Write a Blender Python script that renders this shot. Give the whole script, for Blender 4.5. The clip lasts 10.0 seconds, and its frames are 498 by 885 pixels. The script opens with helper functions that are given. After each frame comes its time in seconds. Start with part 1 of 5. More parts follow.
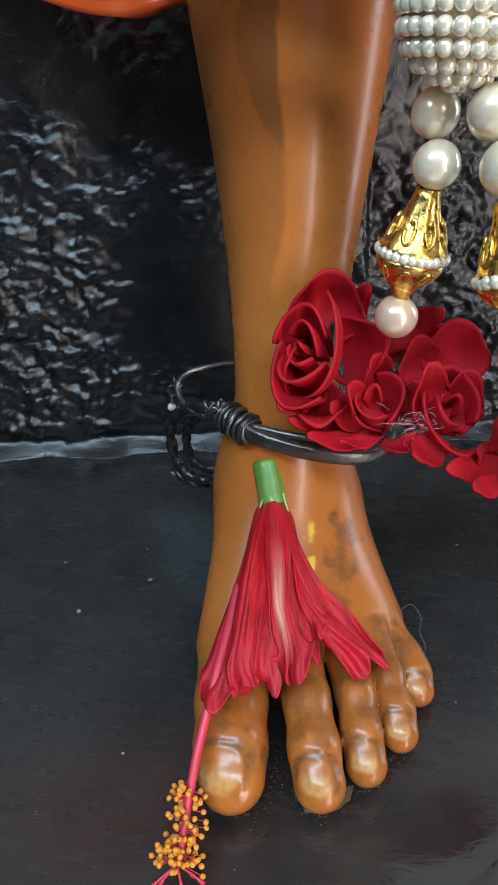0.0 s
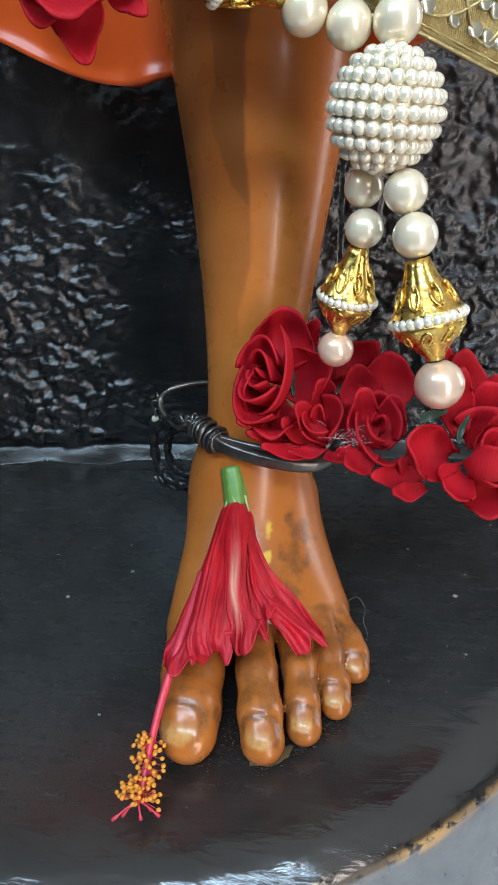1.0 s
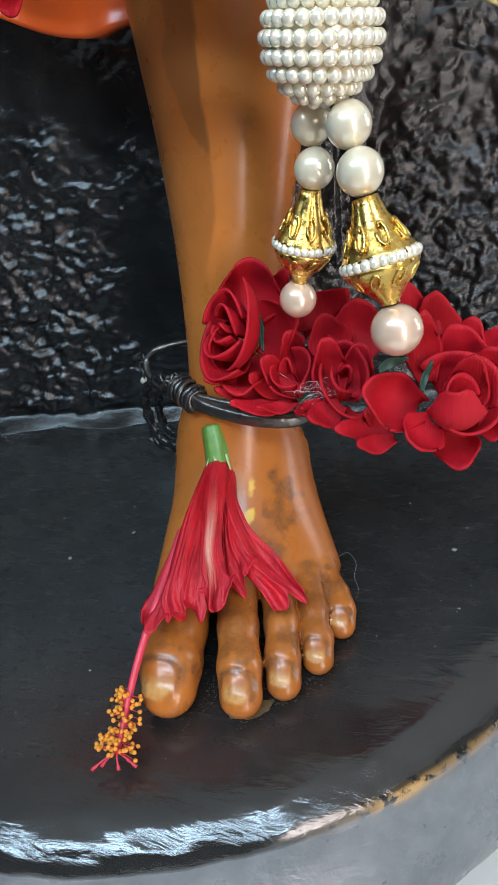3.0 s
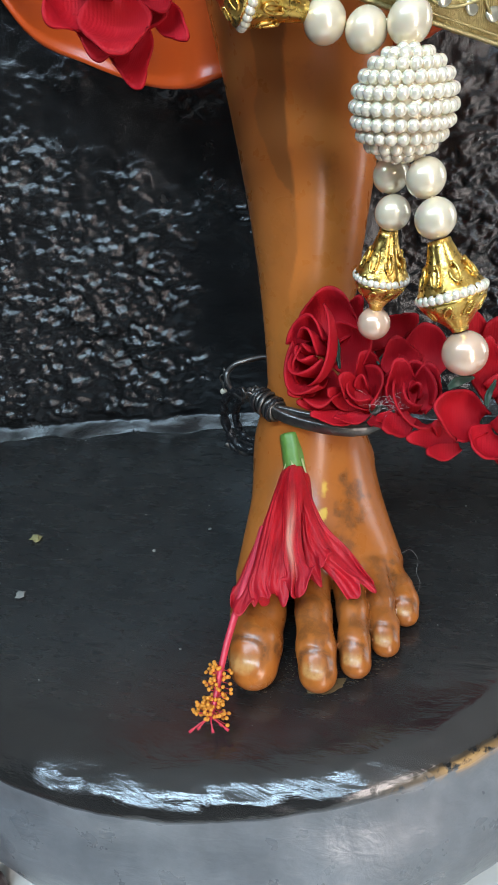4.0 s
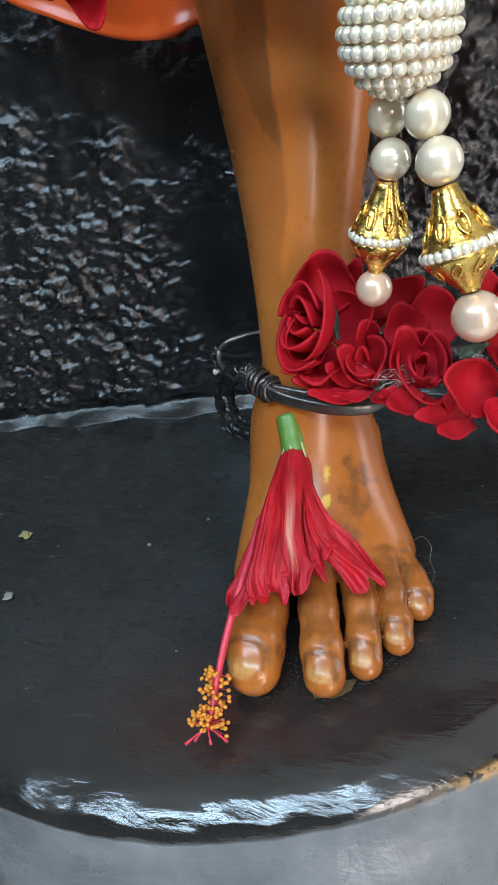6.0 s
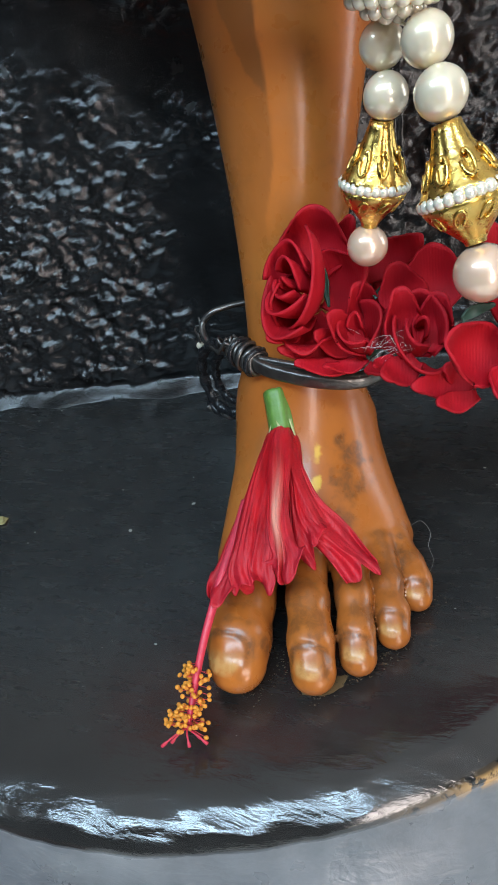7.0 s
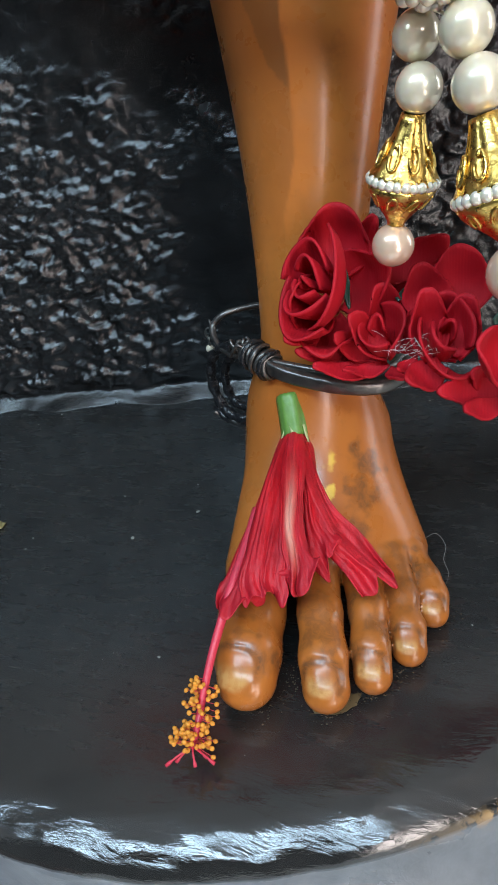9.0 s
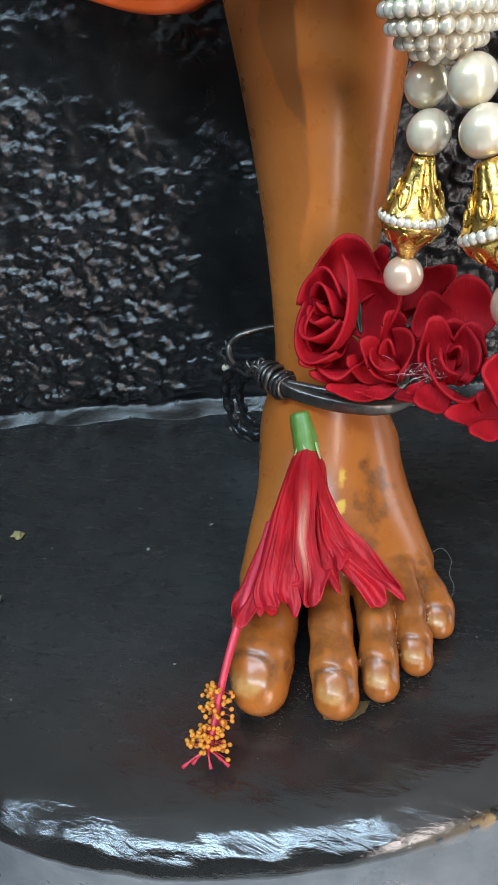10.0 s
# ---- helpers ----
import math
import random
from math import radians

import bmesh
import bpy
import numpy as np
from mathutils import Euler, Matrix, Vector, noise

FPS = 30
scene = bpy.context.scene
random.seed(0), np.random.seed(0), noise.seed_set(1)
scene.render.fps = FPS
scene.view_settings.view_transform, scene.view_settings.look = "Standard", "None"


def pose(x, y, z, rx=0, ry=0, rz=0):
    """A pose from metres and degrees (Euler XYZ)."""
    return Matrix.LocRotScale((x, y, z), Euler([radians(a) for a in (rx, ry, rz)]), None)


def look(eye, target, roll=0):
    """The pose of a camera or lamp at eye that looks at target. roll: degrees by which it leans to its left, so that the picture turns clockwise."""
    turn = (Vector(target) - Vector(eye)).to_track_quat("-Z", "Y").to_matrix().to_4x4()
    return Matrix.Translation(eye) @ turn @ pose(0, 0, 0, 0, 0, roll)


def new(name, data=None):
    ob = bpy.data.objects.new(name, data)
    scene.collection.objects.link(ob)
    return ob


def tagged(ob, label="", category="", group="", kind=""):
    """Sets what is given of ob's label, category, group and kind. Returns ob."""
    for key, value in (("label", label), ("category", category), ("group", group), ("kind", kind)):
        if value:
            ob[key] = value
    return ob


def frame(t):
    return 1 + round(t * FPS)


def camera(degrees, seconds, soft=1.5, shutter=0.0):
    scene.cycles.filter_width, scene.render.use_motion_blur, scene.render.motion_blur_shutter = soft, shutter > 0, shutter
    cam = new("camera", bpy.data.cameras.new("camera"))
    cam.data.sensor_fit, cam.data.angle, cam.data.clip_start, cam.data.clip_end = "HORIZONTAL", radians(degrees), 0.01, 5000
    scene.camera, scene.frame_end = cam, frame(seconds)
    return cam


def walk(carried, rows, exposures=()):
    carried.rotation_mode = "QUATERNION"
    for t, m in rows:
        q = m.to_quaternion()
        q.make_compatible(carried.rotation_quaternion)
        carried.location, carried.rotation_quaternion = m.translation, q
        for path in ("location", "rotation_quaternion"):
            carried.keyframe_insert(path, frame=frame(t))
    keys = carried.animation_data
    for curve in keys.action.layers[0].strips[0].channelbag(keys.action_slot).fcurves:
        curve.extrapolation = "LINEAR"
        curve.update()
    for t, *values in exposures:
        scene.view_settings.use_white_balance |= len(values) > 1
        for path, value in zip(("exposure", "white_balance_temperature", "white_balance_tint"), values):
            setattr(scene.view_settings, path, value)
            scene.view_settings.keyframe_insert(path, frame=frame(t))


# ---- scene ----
cam = camera(41.9, 10.0)
PATH = [
    (0, (0.092, -0.128, 0.206), (-0.21, 1.592, -0.769), -3.7),
    (0.2, (0.087, -0.135, 0.213), (-0.144, 1.580, -0.790), -2.3),
    (0.5, (0.089, -0.15, 0.213), (-0.116, 1.594, -0.746), -0.3),
    (0.8, (0.090, -0.157, 0.214), (-0.172, 1.564, -0.772), -1.0),
    (1, (0.114, -0.161, 0.223), (-0.204, 1.577, -0.714), -2.3),
    (1.2, (0.136, -0.162, 0.233), (-0.218, 1.575, -0.694), -3.9),
    (1.5, (0.155, -0.17, 0.24), (-0.28, 1.561, -0.662), -6.0),
    (2, (0.16, -0.171, 0.241), (-0.347, 1.542, -0.659), -7.5),
    (2.2, (0.156, -0.17, 0.24), (-0.375, 1.53, -0.67), -8.2),
    (3.3, (0.142, -0.149, 0.213), (-0.335, 1.488, -0.833), -7.3),
    (3.5, (0.137, -0.164, 0.225), (-0.369, 1.476, -0.801), -8.0),
    (3.8, (0.132, -0.177, 0.237), (-0.412, 1.454, -0.784), -8.3),
    (4, (0.138, -0.183, 0.238), (-0.462, 1.438, -0.769), -8.9),
    (4.5, (0.146, -0.197, 0.252), (-0.466, 1.449, -0.707), -9.6),
    (5, (0.139, -0.189, 0.248), (-0.488, 1.435, -0.736), -10.3),
    (5.5, (0.138, -0.173, 0.236), (-0.497, 1.428, -0.781), -11.4),
    (7, (0.137, -0.143, 0.208), (-0.497, 1.417, -0.87), -11.9),
    (7.5, (0.135, -0.137, 0.203), (-0.482, 1.425, -0.883), -11.5),
    (8, (0.132, -0.135, 0.198), (-0.478, 1.435, -0.88), -10.8),
    (8.5, (0.131, -0.138, 0.203), (-0.482, 1.449, -0.848), -10.4),
    (9, (0.127, -0.139, 0.202), (-0.488, 1.448, -0.849), -10.2),
    (9.5, (0.125, -0.141, 0.203), (-0.498, 1.449, -0.838), -10.2),
    (10, (0.127, -0.149, 0.21), (-0.504, 1.455, -0.804), -9.7),
]
walk(cam, [(t, look(eye, target, roll)) for t, eye, target, roll in PATH])

# ---- world and light ----
world = bpy.data.worlds.new("world")
scene.world = world
world.use_nodes = True
_wn = world.node_tree
_sky = _wn.nodes.new("ShaderNodeTexSky")
_sky.sky_type = "NISHITA"
_sky.sun_disc = False
_sky.sun_elevation = radians(40)
_sky.sun_rotation = radians(200)
_wn.links.new(_sky.outputs[0], _wn.nodes["Background"].inputs[0])
_wn.nodes["Background"].inputs[1].default_value = 0.1


def area_lamp(name, eye, target, sx, sy, power, color):
    data = bpy.data.lights.new(name, "AREA")
    data.shape, data.size, data.size_y, data.energy, data.color = "RECTANGLE", sx, sy, power, color
    ob = new(name, data)
    ob.matrix_world = look(eye, target)
    return ob


# lamps set by highlights: daylight in unseen doorway and side window, ceiling panel lamp
area_lamp("door_light", (1.45, -1.80, 0.42), (0.1, 0.1, 0.25), 0.40, 2.3, 37.0, (1.0, 0.89, 0.85))
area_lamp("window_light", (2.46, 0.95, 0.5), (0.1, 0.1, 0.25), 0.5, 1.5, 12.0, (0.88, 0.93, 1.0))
PANEL = look((-0.10, -1.10, 1.58), (0.0, 0.1, 0.0))
area_lamp("panel_light", (-0.10, -1.10, 1.58), (0.0, 0.1, 0.0), 2.1, 0.30, 46.0, (0.55, 0.79, 1.0))
scene.view_settings.exposure = 0.0


# ---- materials ----
class Mat:
    """A node material with a Principled shader and short helpers."""

    def __init__(self, name, color=(0.5, 0.5, 0.5), rough=0.5, metal=0.0, **more):
        self.m = bpy.data.materials.new(name)
        self.m.use_nodes = True
        self.t = self.m.node_tree
        self.b = self.t.nodes["Principled BSDF"]
        self.put("Base Color", (*color, 1))
        self.put("Roughness", rough)
        self.put("Metallic", metal)
        for k, v in more.items():
            self.put(k.replace("_", " "), v)
        self.co = self.t.nodes.new("ShaderNodeTexCoord").outputs["Object"]

    def put(self, key, v):
        s = self.b.inputs[key]
        if isinstance(v, bpy.types.NodeSocket):
            self.t.links.new(v, s)
        else:
            s.default_value = v

    def node(self, kind, **ins):
        n = self.t.nodes.new(kind)
        for k, v in ins.items():
            s = n.inputs[k.replace("_", " ")]
            if isinstance(v, bpy.types.NodeSocket):
                self.t.links.new(v, s)
            else:
                s.default_value = v
        return n

    def noise(self, scale, detail=4.0, rough=0.55, stretch=None, distortion=0.0):
        v = self.co
        if stretch:
            mp = self.node("ShaderNodeMapping", Vector=v)
            mp.inputs["Scale"].default_value = stretch
            v = mp.outputs[0]
        return self.node("ShaderNodeTexNoise", Vector=v, Scale=scale, Detail=detail, Roughness=rough, Distortion=distortion).outputs["Fac"]

    def ramp(self, fac, *stops):
        n = self.node("ShaderNodeValToRGB", Fac=fac)
        e = n.color_ramp.elements
        while len(e) < len(stops):
            e.new(0.5)
        for el, (p, c) in zip(e, stops):
            el.position = p
            el.color = (*c, 1) if isinstance(c, tuple) else (c, c, c, 1)
        return n.outputs[0]

    def mix(self, fac, a, b):
        n = self.t.nodes.new("ShaderNodeMix")
        n.data_type = "RGBA"
        for s, v in ((n.inputs[0], fac), (n.inputs[6], a), (n.inputs[7], b)):
            if isinstance(v, bpy.types.NodeSocket):
                self.t.links.new(v, s)
            elif isinstance(v, tuple):
                s.default_value = (*v, 1)
            else:
                s.default_value = v
        return n.outputs[2]

    def math(self, op, a, b=0.0):
        n = self.t.nodes.new("ShaderNodeMath")
        n.operation = op
        for s, v in zip(n.inputs, (a, b)):
            if isinstance(v, bpy.types.NodeSocket):
                self.t.links.new(v, s)
            else:
                s.default_value = v
        return n.outputs[0]

    def attr(self, name):
        n = self.t.nodes.new("ShaderNodeAttribute")
        n.attribute_name = name
        return n.outputs["Fac"]

    def random(self):
        return self.t.nodes.new("ShaderNodeObjectInfo").outputs["Random"]

    def bump(self, height, dist, strength=1.0, normal=None):
        n = self.node("ShaderNodeBump", Height=height, Distance=dist, Strength=strength)
        if normal is not None:
            self.t.links.new(normal, n.inputs["Normal"])
        self.put("Normal", n.outputs[0])
        return n.outputs[0]


def paint_statue():
    k = Mat("statue_paint", rough=0.3, IOR=1.45, Coat_Weight=0.16, Coat_Roughness=0.14)
    base = k.mix(k.ramp(k.noise(22, 5), (0.35, 0.0), (0.7, 1.0)), (0.375, 0.109, 0.018), (0.475, 0.148, 0.026))
    stain_and_gap = k.math("MULTIPLY", k.attr("stain_and_gap"), k.ramp(k.noise(210, 9, 0.72, None, 1.8), (0.40, 0.42), (0.56, 0.95)))
    base = k.mix(stain_and_gap, base, (0.165, 0.060, 0.020))
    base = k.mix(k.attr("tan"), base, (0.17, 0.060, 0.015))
    base = k.mix(k.math("MULTIPLY", k.attr("nail"), k.ramp(k.noise(420, 4), (0.36, 0.45), (0.56, 1.0))), base, (0.54, 0.28, 0.09))
    base = k.mix(k.ramp(k.noise(75, 8, 0.72), (0.56, 0.0), (0.74, 0.45)), base, (0.21, 0.066, 0.015))
    flake = k.math("MULTIPLY", k.attr("flake"), 1.0)
    base = k.mix(flake, base, (0.75, 0.48, 0.06))
    k.put("Base Color", base)
    k.put("Roughness", k.ramp(k.noise(90, 5), (0.3, 0.24), (0.75, 0.38)))
    k.bump(k.noise(140, 4), 0.0004, 0.25)
    return k.m


def paint_robe():
    k = Mat("robe_paint", rough=0.38, Coat_Weight=0.15, Coat_Roughness=0.2)
    k.put("Base Color", k.mix(k.noise(30, 4), (0.50, 0.058, 0.006), (0.60, 0.085, 0.010)))
    k.bump(k.noise(90, 4), 0.0006, 0.3)
    return k.m


def black_lacquer(name, lo, hi, r0, r1):
    k = Mat(name, rough=0.3, IOR=1.5)
    k.put("Base Color", k.ramp(k.noise(35, 6), (0.3, lo), (0.75, hi)))
    k.put("Roughness", k.ramp(k.noise(70, 6, 0.6), (0.35, r0), (0.7, r1)))
    return k


def m_rock():
    k = black_lacquer("black_rock", 0.006, 0.013, 0.14, 0.30)
    k.put("Specular IOR Level", 0.66)
    n1 = k.bump(k.noise(420, 5, 0.6), 0.0010, 0.5)
    k.bump(k.noise(1100, 3, 0.6), 0.0004, 0.3, n1)
    return k.m


PC, PR = (0.004, 0.166), 0.233


def m_platform():
    k = black_lacquer("black_platform_lacquer", 0.010, 0.018, 0.10, 0.22)
    k.put("Specular IOR Level", 0.9)
    worn = k.math("MULTIPLY", k.attr("worn"), k.ramp(k.noise(130, 5, 0.7), (0.42, 0.0), (0.5, 1.0)))
    # side turns from lacquer black under the rim to blotchy grey lower down
    base = k.mix(k.attr("side"), k.ramp(k.noise(35, 6), (0.3, (0.015, 0.0145, 0.014)), (0.75, (0.026, 0.025, 0.023))), k.ramp(k.noise(26, 7, 0.65), (0.3, (0.085, 0.092, 0.100)), (0.68, (0.19, 0.20, 0.21))))
    base = k.mix(worn, base, (0.45, 0.26, 0.10))
    k.put("Base Color", base)
    far = k.node("ShaderNodeMapping", Vector=k.co)
    rad = k.t.nodes.new("ShaderNodeVectorMath")
    rad.operation = "LENGTH"
    k.t.links.new(far.outputs[0], rad.inputs[0])
    rim = k.ramp(rad.outputs["Value"], (0.196, 0.06), (0.220, 1.0))
    n1 = k.bump(k.noise(48, 6, 0.55, (0.7, 2.0, 1.0), 0.8), 0.0020, 1.0)
    k.t.links.new(k.math("MULTIPLY", rim, 0.34), n1.node.inputs["Strength"])
    # brush marks that run along the front of the rim
    n2 = k.bump(k.noise(120, 5, 0.6, (0.4, 1.5, 1.5), 1.2), 0.0010, 1.0, n1)
    k.t.links.new(k.math("MULTIPLY", k.ramp(rad.outputs["Value"], (0.205, 0.0), (0.226, 1.0)), 0.26), n2.node.inputs["Strength"])
    gloss = k.ramp(k.noise(110, 7, 0.7, (0.5, 2.0, 2.0)), (0.40, 0.19), (0.66, 0.33))
    lip = k.ramp(k.noise(90, 6, 0.65, (0.5, 1.6, 1.6)), (0.42, 0.05), (0.60, 0.17))
    gloss = k.mix(k.ramp(rad.outputs["Value"], (0.196, 0.0), (0.216, 1.0)), gloss, lip)
    k.put("Roughness", k.mix(k.attr("side"), gloss, k.ramp(k.noise(60, 6), (0.3, 0.22), (0.7, 0.42))))
    return k.m


def plain(name, color, rough, metal=0.0, scale=120, amp=0.12, bump=0.0, bscale=200, **more):
    k = Mat(name, color, rough, metal, **more)
    lo = tuple(c * (1 - amp) for c in color)
    hi = tuple(min(1, c * (1 + amp)) for c in color)
    k.put("Base Color", k.mix(k.noise(scale, 5), lo, hi))
    k.put("Roughness", k.ramp(k.noise(scale * 1.7, 4), (0.3, max(0.02, rough * 0.8)), (0.7, min(1, rough * 1.2))))
    if bump:
        k.bump(k.noise(bscale, 4), bump, 0.6)
    return k.m


M_STATUE, M_ROBE, M_ROCK, M_PLAT = paint_statue(), paint_robe(), m_rock(), m_platform()
M_MARBLE = plain("pale_marble", (0.70, 0.66, 0.60), 0.3, scale=9, amp=0.12)
M_WALL = plain("wall_plaster", (0.84, 0.83, 0.81), 0.8, scale=6, amp=0.06, bump=0.001)
# dark walls out of view keep reflections in the rock and leg dim
M_DARK = plain("dark_unseen_room", (0.075, 0.075, 0.08), 0.7, scale=5, amp=0.3)
M_BROWN = plain("dark_brown_wood", (0.05, 0.022, 0.018), 0.35, scale=30, amp=0.3)


# ---- mesh helpers ----
def mesh_from(name, verts, faces, materials, smooth=True):
    me = bpy.data.meshes.new(name)
    me.from_pydata([tuple(v) for v in verts], [], [tuple(f) for f in faces])
    for m in materials if isinstance(materials, (list, tuple)) else [materials]:
        me.materials.append(m)
    me.polygons.foreach_set("use_smooth", [smooth] * len(me.polygons))
    me.update()
    return me


def part(name, data, material, parent, label=""):
    """Links a bmesh or mesh as one mesh object under parent."""
    if isinstance(data, bmesh.types.BMesh):
        me = bpy.data.meshes.new(name)
        data.to_mesh(me)
        data.free()
        me.materials.append(material)
        me.polygons.foreach_set("use_smooth", [True] * len(me.polygons))
    else:
        me = data
    ob = new(name, me)
    ob.parent = parent
    if label:
        tagged(ob, label)
    return ob


def thing(name, place, label, category, group="", kind=""):
    ob = new(name)
    ob.empty_display_size = 0.01
    ob.location = place
    bpy.context.view_layer.update()
    return tagged(ob, label, category, group, kind)


def put_float(me, name, values):
    a = me.attributes.new(name, "FLOAT", "POINT")
    a.data.foreach_set("value", np.asarray(values, dtype=np.float32))


def fbm(P, scale, octaves=4, gain=0.5):
    """Fractal noise at the rows of P."""
    out = np.zeros(len(P))
    amp = 1.0
    for o in range(octaves):
        s = scale * 2 ** o
        out += amp * np.array([noise.noise((p[0] * s + o * 7.3, p[1] * s, p[2] * s)) for p in P])
        amp *= gain
    return out


def box(name, lo, hi, material, parent=None, bevel=0.0, **tags):
    bm = bmesh.new()
    bmesh.ops.create_cube(bm, size=1)
    for v in bm.verts:
        v.co = Vector([(l + h) / 2 + c * (h - l) for c, l, h in zip(v.co, lo, hi)])
    if bevel:
        bmesh.ops.bevel(bm, geom=bm.edges[:], offset=bevel, segments=3, profile=0.5, affect="EDGES")
    me = bpy.data.meshes.new(name)
    bm.to_mesh(me)
    bm.free()
    me.materials.append(material)
    ob = new(name, me)
    ob.parent = parent
    return tagged(ob, **tags) if tags else ob


def cone_sdf(X, Y, Z, a, b):
    """Distance to a capsule whose radius runs from a[3] to b[3]."""
    ax, ay, az, ra = a
    bx, by, bz, rb = b
    dx, dy, dz = bx - ax, by - ay, bz - az
    t = ((X - ax) * dx + (Y - ay) * dy + (Z - az) * dz) / (dx * dx + dy * dy + dz * dz)
    np.clip(t, 0, 1, out=t)
    return np.sqrt((X - ax - t * dx) ** 2 + (Y - ay - t * dy) ** 2 + (Z - az - t * dz) ** 2) - (ra + (rb - ra) * t)


def smin(a, b, k):
    h = np.clip(0.5 + 0.5 * (b - a) / k, 0, 1)
    return b + (a - b) * h - k * h * (1 - h)


def surface_nets(D, origin, h):
    """Vertices and quads of the zero surface of a grid of distances."""
    inside = D < 0
    nx, ny, nz = D.shape
    corners = [(i, j, k) for i in (0, 1) for j in (0, 1) for k in (0, 1)]
    count = sum(inside[i:nx - 1 + i, j:ny - 1 + j, k:nz - 1 + k].astype(np.int8) for i, j, k in corners)
    cells = np.argwhere((count > 0) & (count < 8))
    index = -np.ones((nx - 1, ny - 1, nz - 1), dtype=np.int64)
    index[tuple(cells.T)] = np.arange(len(cells))
    acc, num = np.zeros((len(cells), 3)), np.zeros(len(cells))
    for a in corners:
        for axis in range(3):
            if a[axis]:
                continue
            b = list(a)
            b[axis] = 1
            ca, cb = cells + np.array(a), cells + np.array(b)
            da, db = D[tuple(ca.T)], D[tuple(cb.T)]
            cross = (da < 0) != (db < 0)
            t = da[cross] / (da[cross] - db[cross])
            acc[cross] += ca[cross] + t[:, None] * (cb[cross] - ca[cross])
            num[cross] += 1
    verts = np.array(origin) + h * acc / num[:, None]
    quads = []
    for axis in range(3):
        sl0 = [slice(1, -1)] * 3
        sl1 = [slice(1, -1)] * 3
        sl0[axis], sl1[axis] = slice(0, -1), slice(1, None)
        p, q = inside[tuple(sl0)], inside[tuple(sl1)]
        off = np.array([1, 1, 1])
        off[axis] = 0
        e = np.argwhere(p != q)
        flip = p[tuple(e.T)]
        e = e + off
        u, v = (axis + 1) % 3, (axis + 2) % 3
        ring = []
        for du, dv in ((-1, -1), (0, -1), (0, 0), (-1, 0)):
            c = e.copy()
            c[:, u] += du
            c[:, v] += dv
            ring.append(index[tuple(c.T)])
        ring = np.stack(ring, 1)
        ring[~flip] = ring[~flip][:, ::-1]
        quads.append(ring)
    quads = np.concatenate(quads)
    return verts, quads[(quads >= 0).all(1)]


# ---- room, slab, platform, rock ----
def build_room():
    z0, z1 = -1.05, 1.75
    floor = box("floor", (-2.6, -2.1, z0 - 0.1), (2.6, 1.9, z0), M_MARBLE, label="pale polished stone floor of the shrine room", category="floor", kind="structure")
    box("ceiling", (-2.6, -2.1, z1), (2.6, 1.9, z1 + 0.1), M_WALL, label="plain off-white plaster ceiling", category="ceiling", kind="structure")
    box("wall_back", (-2.6, 1.8, z0), (2.6, 1.9, z1), M_WALL, label="plain off-white plaster wall", category="wall", kind="structure")
    # unseen walls, coloured dark to hold down what the rock mirrors
    box("wall_left", (-2.6, -2.0, z0), (-2.5, 1.8, z1), M_DARK, label="unseen wall, dark so reflections stay dim", category="wall", kind="structure")
    # right wall with a tall window, unseen, added as opening for the side lamp
    def wall(name, segs, place, label):
        bm = bmesh.new()
        for lo, hi in segs:
            for v in bmesh.ops.create_cube(bm, size=1)["verts"]:
                v.co = Vector([(l + q) / 2 + c * (q - l) for c, l, q in zip(v.co, lo, hi)])
        me = bpy.data.meshes.new(name)
        bm.to_mesh(me)
        bm.free()
        me.materials.append(M_DARK)
        return tagged(new(name, me), label, "wall", kind="structure")

    wall("wall_right", [((2.5, -2.0, z0), (2.6, 0.65, z1)), ((2.5, 1.25, z0), (2.6, 1.8, z1)), ((2.5, 0.65, z0), (2.6, 1.25, -0.3)), ((2.5, 0.65, 1.3), (2.6, 1.25, z1))], None, "unseen dark wall with an added window")
    win = thing("window_1", (2.55, 0.95, 0.5), "tall unseen window added around the side light", "window", kind="structure")
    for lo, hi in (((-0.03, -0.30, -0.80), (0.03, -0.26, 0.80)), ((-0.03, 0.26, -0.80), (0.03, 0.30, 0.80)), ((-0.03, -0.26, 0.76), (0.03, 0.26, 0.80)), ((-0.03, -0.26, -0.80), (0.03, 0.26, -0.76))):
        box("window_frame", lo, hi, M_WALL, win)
    # lamp housing hung from the ceiling
    lamp = thing("ceiling_light", (0, 0, 0), "long flat panel lamp hung below the ceiling", "lamp")
    lamp.matrix_world = PANEL
    box("housing", (-1.08, -0.18, 0.012), (1.08, 0.18, 0.05), M_WALL, lamp, 0.006)
    for x in (-0.9, 0.9):
        box("rod", (x - 0.008, -0.01, 0.05), (x + 0.008, 0.01, 0.2), M_DARK, lamp)
    # front wall with a doorway
    segs = [(-2.6, 1.1, z0, z1), (1.1, 1.9, 1.6, z1), (1.9, 2.6, z0, z1)]
    bm = bmesh.new()
    for x0, x1, a, b in segs:
        r = bmesh.ops.create_cube(bm, size=1)["verts"]
        for v in r:
            v.co = Vector(((x0 + x1) / 2 + v.co.x * (x1 - x0), -2.05 + v.co.y * 0.1, (a + b) / 2 + v.co.z * (b - a)))
    me = bpy.data.meshes.new("wall_front")
    bm.to_mesh(me)
    bm.free()
    me.materials.append(M_DARK)
    tagged(new("wall_front", me), "unseen wall, dark so reflections stay dim, with a doorway", "wall", kind="structure")
    box("pedestal_slab", (-0.62, -0.42, z0), (0.75, 0.75, -0.13), M_MARBLE, bevel=0.01, label="pale marble block carrying the black platform", category="pedestal")
